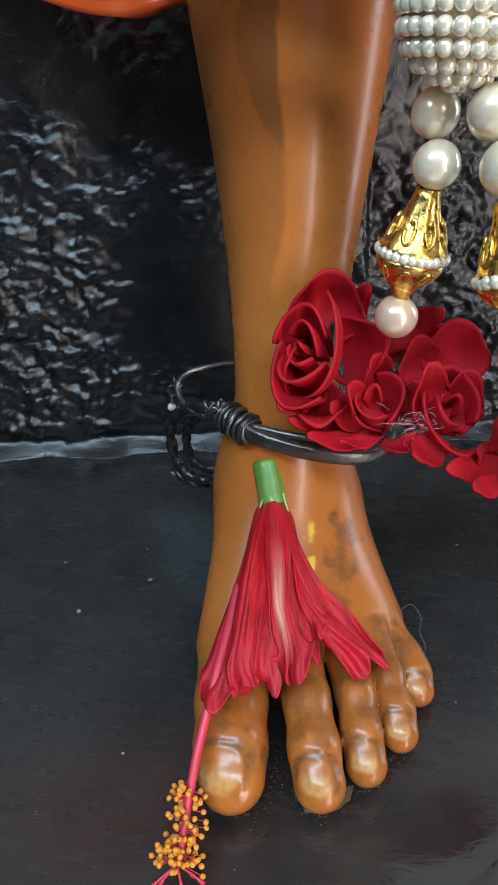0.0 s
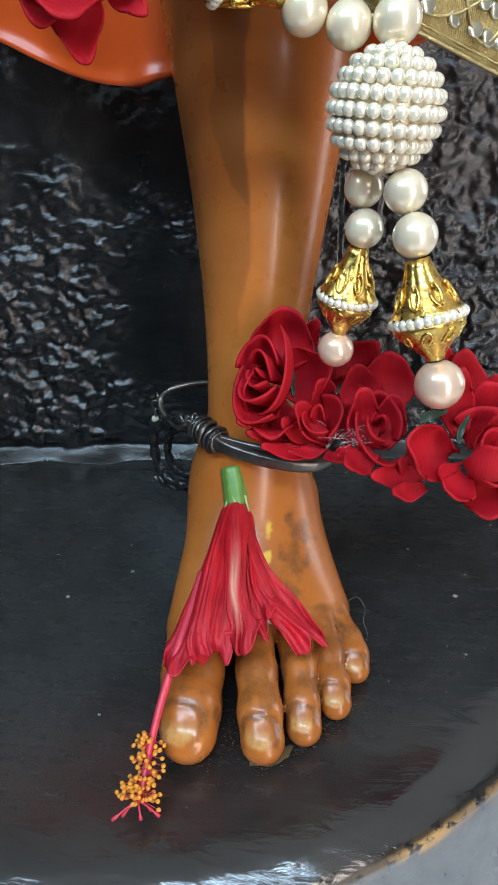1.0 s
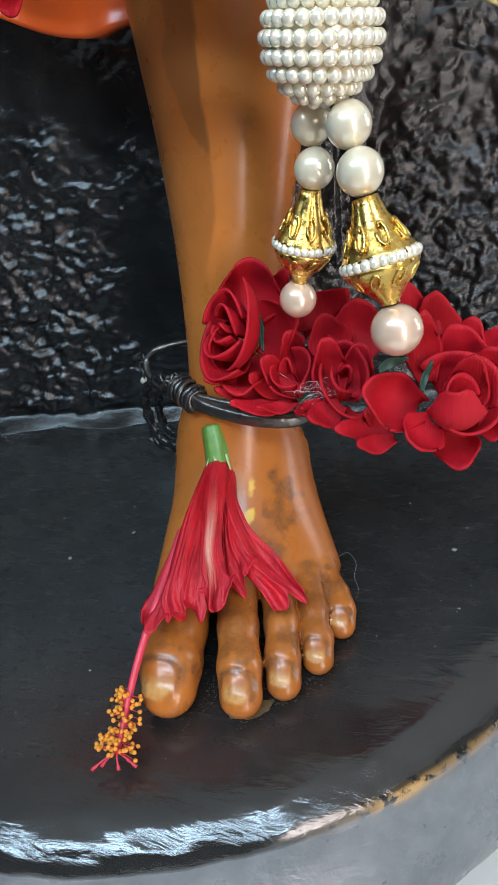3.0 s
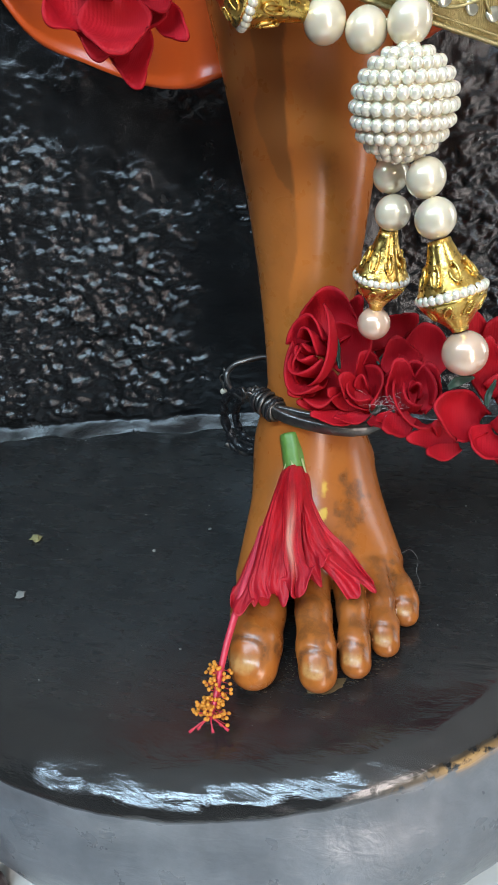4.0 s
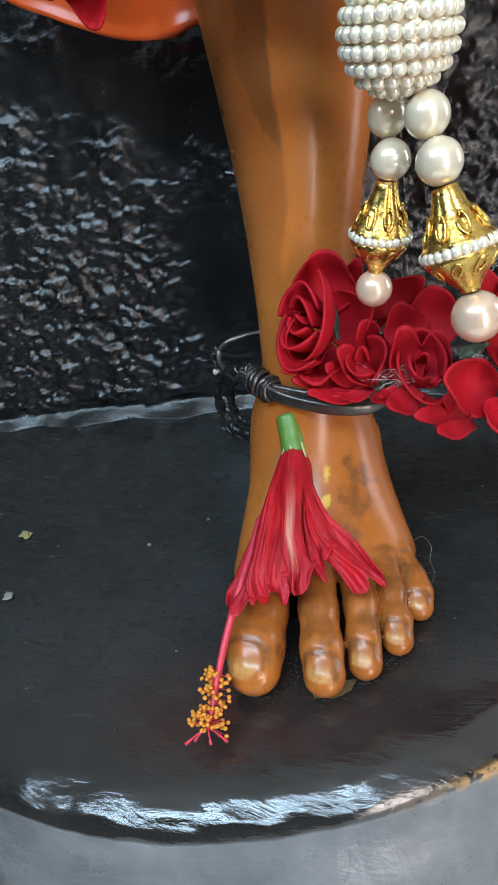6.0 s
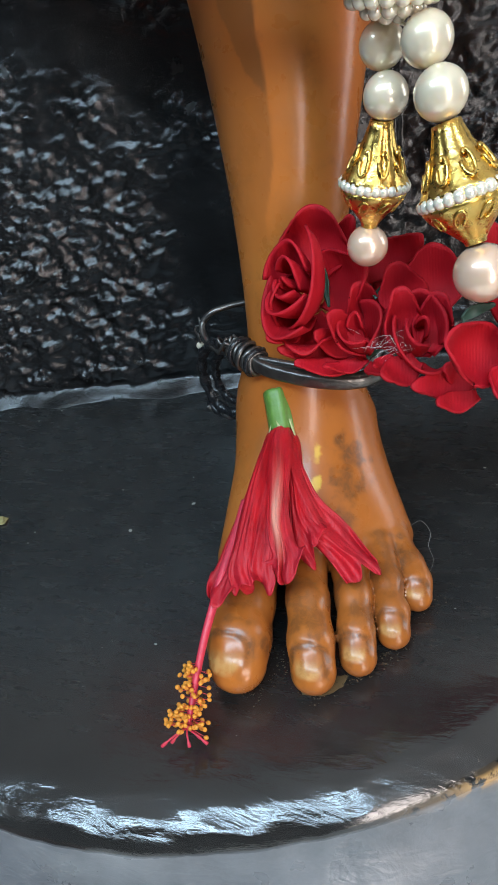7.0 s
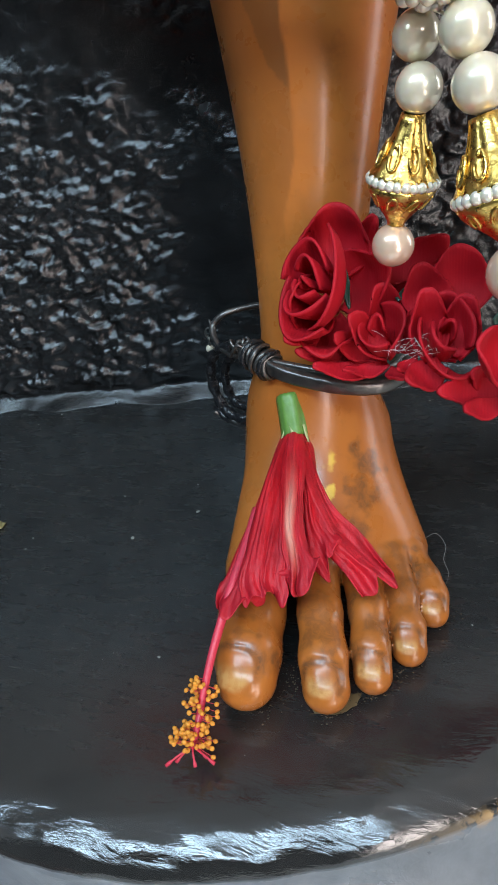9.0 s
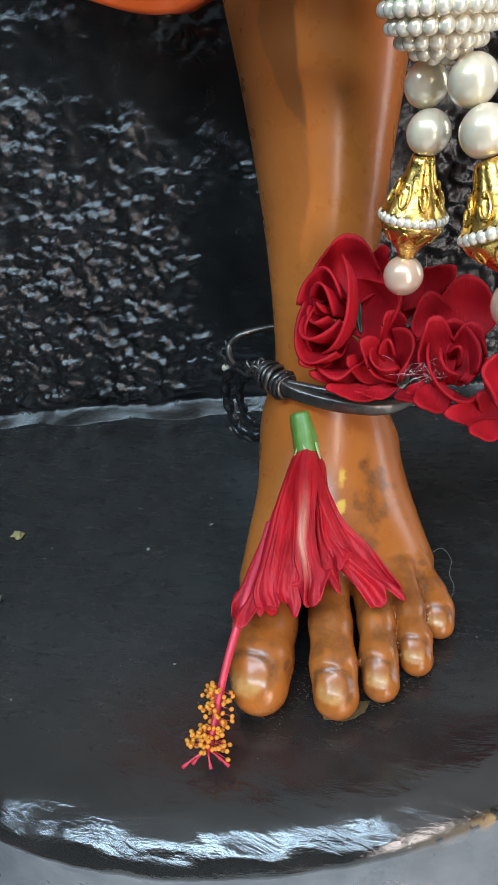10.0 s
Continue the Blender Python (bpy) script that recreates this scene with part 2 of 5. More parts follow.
    box("wooden_board", (-0.60, -0.40, -0.13), (-0.084, -0.056, -0.112), M_BROWN, bevel=0.003, label="dark brown wooden board lying beside the platform", category="board")


def build_platform():
    # lathe profile: radius, height, worn paint, grey side
    prof = [(0.001, 0.0, 0, 0), (0.06, 0.0, 0, 0), (0.12, 0.0, 0, 0), (0.17, 0.0, 0, 0), (0.195, 0.0, 0, 0), (0.205, 0.0, 0, 0), (0.2105, -0.0001, 0, 0), (0.2150, -0.0002, 0, 0), (0.2185, -0.0005, 0, 0), (0.2215, -0.0009, 0, 0),
            (0.2240, -0.0015, 0, 0), (0.2262, -0.0023, 0, 0), (0.2284, -0.0034, 0, 0), (0.2306, -0.0046, 0, 0), (0.2326, -0.0058, 0, 0), (0.2340, -0.0070, 0.1, 0), (0.2348, -0.0083, 0.8, 0), (0.2353, -0.0097, 1, 0), (0.2357, -0.0112, 0.7, 0.1),
            (0.2362, -0.0130, 0.1, 0.25), (0.2370, -0.0160, 0, 0.45), (0.2382, -0.0200, 0, 0.6), (0.2400, -0.0250, 0, 0.75), (0.2425, -0.031, 0, 0.9),
            (0.2452, -0.038, 0, 1), (0.2475, -0.046, 0, 1), (0.2485, -0.055, 0, 1), (0.2478, -0.066, 0, 1), (0.245, -0.080, 0, 1), (0.238, -0.097, 0, 1), (0.228, -0.112, 0, 1), (0.224, -0.13, 0, 1)]
    n = 420
    P, worn, side = [], [], []
    for r, z, w, s in prof:
        r -= 0.0032 * max(0.0, min(1.0, (r - 0.195) / 0.03))
        for i in range(n):
            a = 2 * math.pi * i / n
            c = Vector((math.cos(a), math.sin(a), 0))
            q = c * r
            wob = 0.0
            if r > 0.205:
                wob = 0.0016 * noise.noise(q * 14 + Vector((3, 1, z * 40))) + 0.0010 * noise.noise(q * 55 + Vector((0, 5, r * 300))) + 0.0004 * noise.noise(q * 160 + Vector((0, 5, r * 500)))
            P.append((PC[0] + q.x + c.x * wob, PC[1] + q.y + c.y * wob, z + (wob * 0.5 if 0.205 < r and z > -0.02 else 0)))
            span = max(0.0, 1 - abs(a - 5.56) / 0.36)
            worn.append(w * min(1.0, 2.5 * span) * max(0.0, 0.75 + 1.2 * noise.noise(c * 9 + Vector((9, 2, 0)))))
            s = max(0.0, min(1.0, s + 0.5 * s * noise.noise(c * 5 + Vector((z * 30, 7, 1))))) if s < 1 else 1.0
            side.append(s)
    t = thing("round_platform", (PC[0], PC[1], 0.0), "round black lacquered statue platform with rounded worn rim", "platform")
    cut = 19
    P = [(x - PC[0], y - PC[1], z) for x, y, z in P]
    for name, j0, j1, label in (("platform_top", 0, cut, "glossy black lacquered top with brushed rim"), ("platform_side", cut, len(prof) - 1, "grey bulging side, darker just below the rim")):
        V = P[j0 * n:(j1 + 1) * n]
        F = [(j * n + i, (j + 1) * n + i, (j + 1) * n + (i + 1) % n, j * n + (i + 1) % n) for j in range(j1 - j0) for i in range(n)]
        if j0 == 0:
            F.append(tuple(range(n)))
        me = mesh_from(name, V, F, M_PLAT)
        put_float(me, "worn", worn[j0 * n:(j1 + 1) * n])
        put_float(me, "side", side[j0 * n:(j1 + 1) * n])
        part(name, me, M_PLAT, t, label)


def rock_base(x):
    return 0.2265 + 0.13 * x - 0.25 * max(0.0, -x - 0.1) ** 2


def facet(p, scale, tilt):
    """Height of a chipped facet: each cell is a plane that leans its own way."""
    c = noise.voronoi(p * scale)[1][0]
    h = noise.cell_vector(c * 7.31)
    e = p - c / scale
    return tilt * ((h.x - 0.5) * e.x + (h.y - 0.5) * e.y)


def build_rock():
    x0, x1, z1, h = -0.34, 0.36, 0.30, 0.0014
    nx, nz = int((x1 - x0) / h), int(z1 / h)
    P = []
    for j in range(nz + 1):
        for i in range(nx + 1):
            x = x0 + i * h
            lift = max(0.0, x - 0.197) * 0.75
            z = lift + (z1 - lift) * j / nz
            p = Vector((x, z, 0.3))
            big = noise.noise(p * 9) * 0.007
            w = 0.012 * noise.noise(p * 30)
            q = Vector((x + 0.4 * z + w * 0.3, 1.35 * z - 0.25 * x, 0.0))
            chip = facet(q, 85, 0.55) + facet(q + Vector((0.3, 0.1, 0)), 190, 0.6) + 0.8 * facet(q + Vector((0.7, 0.5, 0)), 420, 0.7)
            lump = 0.0035 * noise.noise(q * 60) + 0.0022 * noise.noise(q * 150) + 0.0009 * noise.noise(q * 380)
            calm = max(0.10, min(1.0, 0.72 + 1.1 * noise.noise(p * 7 + Vector((4.4, 2.6, 0))) + 0.8 * noise.noise(p * 28) - 0.85 * math.exp(-((x - 0.02 + 0.3 * (z - 0.2)) / 0.085) ** 2)))
            foot = min(1.0, max(0.0, (z - lift - 0.006) / 0.012))
            d = big + foot * calm * (chip + lump + 0.004)
            d += (1 - foot) * 0.0022 * noise.noise(Vector((x * 60, z * 150, 0)))
            lip = 0.012 * max(0.0, 1 - (z - lift) / 0.009) * (1 + 0.6 * noise.noise(Vector((x * 25, 3, 0))))
            P.append((x, rock_base(x) + 0.008 + 0.10 * max(0, z - 0.02) * (1 if x > 0.1 else 0.35) - d - lip, z - 0.001))
    m = nx + 1
    F = [(j * m + i, j * m + i + 1, (j + 1) * m + i + 1, (j + 1) * m + i) for j in range(nz) for i in range(nx)]
    # back sheet and closing strips give the slab its thickness
    b0 = len(P)
    for j in (0, nz):
        for i in range(m):
            q = P[j * m + i]
            P.append((q[0], q[1] + 0.06, q[2]))
    F += [(b0 + i + 1, b0 + i, b0 + m + i, b0 + m + i + 1) for i in range(nx)]
    F += [(i + 1, i, b0 + i, b0 + i + 1) for i in range(nx)]
    F += [(nz * m + i, nz * m + i + 1, b0 + m + i + 1, b0 + m + i) for i in range(nx)]
    F.append(tuple([j * m for j in range(nz + 1)] + [b0 + m, b0]))
    F.append(tuple([j * m + nx for j in range(nz, -1, -1)] + [b0 + nx, b0 + m + nx]))
    tagged(new("rock_backdrop", mesh_from("rock_backdrop", P, F, M_ROCK)), "rough glossy black carved rock slab standing on the platform", "rock")


build_room()
build_platform()
build_rock()


# ---- statue ----
def build_statue():
    h = 0.00098
    lo, hi = np.array((0.012, -0.018, -0.003)), np.array((0.140, 0.220, 0.34))
    n = ((hi - lo) / h).astype(int) + 1
    X, Y, Z = np.meshgrid(*[np.float32(lo[i]) + np.float32(h) * np.arange(n[i], dtype=np.float32) for i in range(3)], indexing="ij")

    def chain(*p, k=0.01):
        d = cone_sdf(X, Y, Z, p[0], p[1])
        for a, b in zip(p[1:], p[2:]):
            d = smin(d, cone_sdf(X, Y, Z, a, b), k)
        return d

    # the shin: an upright tube whose middle and radius change smoothly with height
    zk = (0.06, 0.105, 0.135, 0.165, 0.20, 0.24, 0.30, 0.37)
    cx = np.polyfit(zk, (0.0662, 0.0671, 0.0684, 0.0693, 0.0692, 0.0684, 0.0676, 0.067), 4)
    cy = np.polyfit(zk, (0.1050, 0.1090, 0.1205, 0.1335, 0.1450, 0.1550, 0.1645, 0.170), 4)
    rr = np.polyfit(zk, (0.0232, 0.0216, 0.0226, 0.0270, 0.0335, 0.0400, 0.0460, 0.049), 4)
    zc = np.clip(Z, 0.05, 0.38)
    leg = (np.hypot(X - np.polyval(cx, zc), Y - np.polyval(cy, zc)) - np.polyval(rr, zc)).astype(np.float32) * np.float32(0.93)
    leg = np.maximum(leg, np.float32(0.055) - Z)
    body = smin(leg, chain((0.066, 0.110, 0.068, 0.0225), (0.064, 0.126, 0.026, 0.0245)), 0.014)
    rays = [((0.058, 0.104, 0.056, 0.0180), (0.051, 0.048, 0.018, 0.0150)), ((0.066, 0.102, 0.056, 0.0180), (0.072, 0.054, 0.021, 0.0125)),
            ((0.072, 0.102, 0.051, 0.0168), (0.089, 0.060, 0.0170, 0.0108)), ((0.0745, 0.107, 0.043, 0.0168), (0.1015, 0.066, 0.0135, 0.0092)), ((0.0755, 0.112, 0.033, 0.0170), (0.1065, 0.075, 0.0095, 0.0068))]
    for a, b in rays:
        body = smin(body, cone_sdf(X, Y, Z, a, b), 0.017)
    toes = [((0.051, 0.042, 0.019, 0.0130), (0.0535, 0.022, 0.0170, 0.0124), (0.0556, 0.007, 0.0140, 0.0120), (0.0570, -0.0018, 0.0110, 0.0110)),
            ((0.074, 0.046, 0.021, 0.0092), (0.0795, 0.024, 0.0190, 0.0080), (0.0830, 0.009, 0.0140, 0.0084), (0.0852, -0.0003, 0.0093, 0.0084)),
            ((0.0905, 0.050, 0.019, 0.0078), (0.0960, 0.030, 0.0168, 0.0067), (0.0985, 0.018, 0.0122, 0.0069), (0.1000, 0.0090, 0.0078, 0.0069)),
            ((0.1015, 0.056, 0.017, 0.0082), (0.1075, 0.040, 0.0144, 0.0063), (0.1102, 0.030, 0.0106, 0.0064), (0.1115, 0.0224, 0.0073, 0.0064)),
            ((0.1085, 0.064, 0.013, 0.0074), (0.1150, 0.054, 0.0114, 0.0060), (0.1178, 0.0475, 0.0094, 0.0062), (0.1188, 0.0415, 0.0071, 0.0061))]
    tips = None
    for p in toes:
        d = chain(*p, k=0.003)
        tips = d if tips is None else smin(tips, d, 0.0005)
    body = smin(body, tips, 0.0028)
    # nails: a shallow plate with a groove behind and beside it
    nails = [(0.0545, 0.0018, 0.0122, 0.0116, 0.0080), (0.0842, 0.0028, 0.0108, 0.0089, 0.0063), (0.0990, 0.0122, 0.0092, 0.0075, 0.0053), (0.1106, 0.0252, 0.0086, 0.0071, 0.0050), (0.1185, 0.0440, 0.0080, 0.0062, 0.0043)]

    def nail_coord(x, y, z, q):
        cx, cy, cz, r, w = q
        ny, nz = -0.74, 0.67
        u = (x - cx) / w
        v = ((y - cy) * nz - (z - cz) * ny) / (w * 0.95)
        top = ((y - cy) * ny + (z - cz) * nz) / r
        return (np.abs(u) ** 3 + np.abs(v) ** 3) ** (1 / 3), top, v

    for q in nails:
        d, top, v = nail_coord(X, Y, Z, q)
        on = np.clip((top - 0.25) * 4, 0, 1)
        body += on * (0.0006 * np.exp(-((d - 1.10) / 0.15) ** 2) + 0.0011 * np.clip((1.0 - d) * 5, 0, 1) * np.clip(top - 0.55, 0, 1) * 2.4) * (q[3] / 0.0123) ** 0.5
    body = np.maximum(body, np.float32(0.0004) - Z)
    V, Q = surface_nets(body, lo, h)
    me = mesh_from("statue", V, Q, [M_STATUE, M_ROBE])
    # paint: dark wash round the nails, worn patches, darker toe gaps, browner left shin
    x, y, z = V.T
    stain_and_gap, nail, flake, tan = (np.zeros(len(V)) for _ in range(4))
    wob = fbm(V, 130, 3)
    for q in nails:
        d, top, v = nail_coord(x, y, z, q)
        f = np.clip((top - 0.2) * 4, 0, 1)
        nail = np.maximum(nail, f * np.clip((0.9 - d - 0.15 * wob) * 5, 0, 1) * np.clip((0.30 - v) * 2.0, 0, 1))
        stain_and_gap = np.maximum(stain_and_gap, f * np.clip(1.5 - np.abs(d - 1.08) / 0.22 + 0.9 * wob, 0, 1) * np.clip(0.7 + 1.2 * v, 0, 1))

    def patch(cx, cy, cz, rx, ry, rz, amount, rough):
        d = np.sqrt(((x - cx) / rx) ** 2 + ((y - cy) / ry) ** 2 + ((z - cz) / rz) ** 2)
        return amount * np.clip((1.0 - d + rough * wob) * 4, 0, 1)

    # instep, ankle and toe stains, plus darker brown in the gaps between toes
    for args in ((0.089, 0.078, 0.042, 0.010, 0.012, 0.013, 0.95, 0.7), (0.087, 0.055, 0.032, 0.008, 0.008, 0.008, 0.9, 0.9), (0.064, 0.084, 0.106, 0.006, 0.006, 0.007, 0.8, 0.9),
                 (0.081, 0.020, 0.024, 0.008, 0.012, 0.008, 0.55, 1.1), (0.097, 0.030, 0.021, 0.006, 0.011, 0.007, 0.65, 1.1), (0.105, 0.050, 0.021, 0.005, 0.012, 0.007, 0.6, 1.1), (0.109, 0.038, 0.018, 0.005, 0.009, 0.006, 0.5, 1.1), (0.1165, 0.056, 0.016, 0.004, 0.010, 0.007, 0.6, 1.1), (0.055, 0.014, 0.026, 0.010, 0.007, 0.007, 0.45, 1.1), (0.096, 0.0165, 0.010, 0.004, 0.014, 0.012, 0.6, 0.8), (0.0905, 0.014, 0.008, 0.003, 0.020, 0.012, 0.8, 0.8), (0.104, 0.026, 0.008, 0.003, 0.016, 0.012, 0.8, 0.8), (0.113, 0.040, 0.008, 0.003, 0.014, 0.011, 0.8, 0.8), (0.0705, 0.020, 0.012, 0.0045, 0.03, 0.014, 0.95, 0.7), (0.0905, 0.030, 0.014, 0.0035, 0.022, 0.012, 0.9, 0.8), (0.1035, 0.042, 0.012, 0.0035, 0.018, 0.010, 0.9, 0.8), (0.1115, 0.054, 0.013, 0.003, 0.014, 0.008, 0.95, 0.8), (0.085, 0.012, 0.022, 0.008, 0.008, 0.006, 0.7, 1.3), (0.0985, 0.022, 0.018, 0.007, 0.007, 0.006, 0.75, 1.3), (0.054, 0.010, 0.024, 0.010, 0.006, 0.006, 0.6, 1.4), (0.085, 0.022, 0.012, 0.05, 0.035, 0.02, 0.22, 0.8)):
        stain_and_gap = np.maximum(stain_and_gap, patch(*args))
    flake = np.maximum(patch(0.0785, 0.070, 0.0455, 0.0026, 0.014, 0.0028, 1, 0.6), patch(0.0785, 0.075, 0.0535, 0.0022, 0.014, 0.0035, 0.7, 1.3))
    # browner left of a wavy edge, with a darker drip band along it
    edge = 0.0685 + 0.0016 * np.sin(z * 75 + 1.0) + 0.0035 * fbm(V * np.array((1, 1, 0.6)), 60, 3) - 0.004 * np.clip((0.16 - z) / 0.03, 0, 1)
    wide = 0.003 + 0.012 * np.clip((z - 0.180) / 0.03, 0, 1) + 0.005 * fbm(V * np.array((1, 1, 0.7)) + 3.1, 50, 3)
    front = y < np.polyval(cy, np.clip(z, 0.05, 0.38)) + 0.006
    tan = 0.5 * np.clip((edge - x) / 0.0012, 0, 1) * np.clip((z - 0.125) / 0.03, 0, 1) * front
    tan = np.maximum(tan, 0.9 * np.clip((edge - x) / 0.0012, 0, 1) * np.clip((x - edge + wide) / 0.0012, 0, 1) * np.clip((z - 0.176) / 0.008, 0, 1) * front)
    for nm, val in (("stain_and_gap", stain_and_gap), ("nail", nail), ("flake", flake), ("tan", tan)):
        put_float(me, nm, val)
    return me


def sheet(rows, closed=False):
    """Quads of a grid of points given row by row."""
    m = len(rows[0])
    V = [p for r in rows for p in r]
    n = len(rows)
    F = [(j * m + i, j * m + (i + 1) % m, (j + 1) * m + (i + 1) % m, (j + 1) * m + i) for j in range(n - 1) for i in range(m if closed else m - 1)]
    return V, F


def thick(rows, t):
    """A sheet given thickness t, with a closed rim; rows of Vectors."""
    G = np.array([[tuple(p) for p in r] for r in rows])
    du, dv = np.gradient(G, axis=1), np.gradient(G, axis=0)
    N = np.cross(du, dv)
    N /= np.linalg.norm(N, axis=2, keepdims=True) + 1e-12
    n, m = G.shape[:2]
    V = np.concatenate([(G + N * t / 2).reshape(-1, 3), (G - N * t / 2).reshape(-1, 3)])
    o = n * m
    F = []
    for j in range(n - 1):
        for i in range(m - 1):
            a, b, c, d = j * m + i, j * m + i + 1, (j + 1) * m + i + 1, (j + 1) * m + i
            F += [(a, b, c, d), (o + d, o + c, o + b, o + a)]
    loop = [i for i in range(m)] + [j * m + m - 1 for j in range(1, n)] + [(n - 1) * m + i for i in range(m - 2, -1, -1)] + [j * m for j in range(n - 2, 0, -1)]
    for a, b in zip(loop, loop[1:] + loop[:1]):
        F.append((b, a, o + a, o + b))
    return V, F


def spline(points, n):
    """n points on a smooth curve through the given ones."""
    P = [Vector(p) for p in points]
    P = [2 * P[0] - P[1]] + P + [2 * P[-1] - P[-2]]
    out = []
    for i in range(n):
        s = i / (n - 1) * (len(P) - 3)
        k = min(int(s), len(P) - 4)
        t = s - k
        a, b, c, d = P[k:k + 4]
        out.append(0.5 * (2 * b + (c - a) * t + (2 * a - 5 * b + 4 * c - d) * t * t + (3 * b - a - 3 * c + d) * t ** 3))
    return out


def tube(points, radius, n=40, sides=10, flat=1.0):
    """A closed-ended tube along a smooth curve; radius is a number or a function of 0..1."""
    C = spline(points, n)
    rows = []
    side = None
    for i, c in enumerate(C):
        d = (C[min(i + 1, n - 1)] - C[max(i - 1, 0)]).normalized()
        if side is None:
            side = d.orthogonal().normalized()
        side = (side - d * side.dot(d)).normalized()
        up = d.cross(side)
        r = radius(i / (n - 1)) if callable(radius) else radius
        rows.append([c + (side * math.cos(2 * math.pi * k / sides) + up * flat * math.sin(2 * math.pi * k / sides)) * r for k in range(sides)])
    V, F = sheet(rows, True)
    m = sides
    F.append(tuple(range(m))[::-1])
    F.append(tuple(range((n - 1) * m, n * m)))
    return V, F


def robe_rows():
    """The painted robe's folded hem behind the leg."""
    hem = spline([(-0.20, 0.190, 0.335), (-0.15, 0.196, 0.325), (-0.112, 0.194, 0.299), (-0.084, 0.189, 0.264), (-0.055, 0.186, 0.247), (-0.030, 0.182, 0.237), (0.002, 0.170, 0.2295), (0.0216, 0.163, 0.2315), (0.05, 0.185, 0.236), (0.09, 0.188, 0.236), (0.115, 0.168, 0.2345), (0.129, 0.160, 0.238), (0.16, 0.172, 0.25), (0.21, 0.185, 0.262)], 110)
    rows = []
    for z in (0.0, 0.0015, 0.004, 0.008, 0.014, 0.022, 0.032, 0.045, 0.06, 0.08, 0.11):
        lip = 0.0035 * math.exp(-(z / 0.004) ** 2)
        rows.append([h + Vector((0.06 * z, -lip - 0.25 * z + 0.012 * z / 0.06 * math.sin(h.x * 95), z * (1 if h.z < 0.3 else 0.7))) for h in hem])
    return rows


statue_mesh = build_statue()
_V, _F = thick(robe_rows(), 0.006)
_robe = mesh_from("robe", _V, _F, [M_ROBE])
_bm = bmesh.new()
_bm.from_mesh(statue_mesh)
_n = len(_bm.faces)
_bm.from_mesh(_robe)
_bm.faces.ensure_lookup_table()
for _f in _bm.faces[_n:]:
    _f.material_index = 1
    _f.smooth = True
_bm.to_mesh(statue_mesh)
_bm.free()
bpy.data.meshes.remove(_robe)
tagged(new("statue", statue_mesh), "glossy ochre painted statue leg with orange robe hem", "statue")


# ---- materials of the ornaments ----
def m_pearl(name, a, b):
    k = Mat(name, rough=0.27, metal=0.36, Coat_Weight=1.0, Coat_Roughness=0.08, Subsurface_Weight=0.15, Subsurface_Radius=(0.003, 0.002, 0.001), Subsurface_Scale=0.5)
    k.put("Base Color", k.mix(k.noise(45, 3), a, b))
    return k.m


def m_gold():
    k = Mat("stamped_gold_foil", (0.80, 0.50, 0.09), 0.2, 1.0)
    k.put("Base Color", k.mix(k.noise(300, 4), (0.66, 0.40, 0.07), (0.86, 0.60, 0.20)))
    k.put("Roughness", k.ramp(k.noise(500, 4), (0.3, 0.2), (0.7, 0.4)))
    k.bump(k.noise(420, 3, 0.5), 0.0010, 0.35)
    return k.m


def m_petal():
    k = Mat("red_foam_petal", rough=0.7, Specular_IOR_Level=0.3, Subsurface_Weight=0.08, Subsurface_Radius=(0.004, 0.001, 0.001), Subsurface_Scale=0.5)
    base = k.mix(k.noise(60, 4), (0.31, 0.0015, 0.006), (0.45, 0.003, 0.012))
    k.put("Base Color", k.mix(k.math("MULTIPLY", k.random(), 0.45), base, (0.58, 0.007, 0.022)))
    w = k.node("ShaderNodeTexWave", Vector=k.co, Scale=330.0, Distortion=1.5, Detail=2.0).outputs["Fac"]
    n1 = k.bump(w, 0.0002, 0.25)
    k.bump(k.noise(700, 3), 0.0003, 0.4, n1)
    return k.m


def m_hibiscus():
    k = Mat("wilted_hibiscus_petal", rough=0.5, Specular_IOR_Level=0.35, Subsurface_Weight=0.12, Subsurface_Radius=(0.004, 0.001, 0.001), Subsurface_Scale=0.5)
    f = k.attr("tip")
    vein = k.noise(110, 4, 0.5, (2.6, 0.8, 0.8))
    base = k.mix(k.ramp(vein, (0.28, 0.0), (0.68, 1.0)), (0.29, 0.002, 0.007), (0.55, 0.008, 0.016))
    base = k.mix(k.ramp(k.noise(70, 4, 0.6), (0.45, 0.0), (0.65, 0.4)), base, (0.58, 0.022, 0.038))
    base = k.mix(k.math("MULTIPLY", f, 0.35), base, (0.56, 0.026, 0.050))
    base = k.mix(k.attr("pale"), base, (0.80, 0.36, 0.26))
    k.put("Base Color", base)
    n1 = k.bump(k.noise(200, 5, 0.6, (2.0, 0.7, 0.7)), 0.0010, 0.30)
    cells = k.node("ShaderNodeTexVoronoi", Vector=k.co, Scale=900.0).outputs["Distance"]
    n1 = k.bump(cells, 0.0006, 0.2, n1)
    k.bump(k.noise(330, 6, 0.6, (2.2, 0.9, 0.9), 1.2), 0.0010, 0.35, n1)
    return k.m


M_PEARL = m_pearl("cream_pearl", (0.85, 0.73, 0.52), (0.90, 0.80, 0.61))
M_PEARLP = m_pearl("pinkish_pearl", (0.80, 0.52, 0.36), (0.86, 0.65, 0.49))
M_PEARLW = m_pearl("white_small_pearl", (0.86, 0.78, 0.61), (0.91, 0.85, 0.70))
M_GOLD = m_gold()
M_PETAL = m_petal()
M_HIB = m_hibiscus()
M_LEAF = plain("dull_green_leaf", (0.022, 0.055, 0.036), 0.5, amp=0.3)
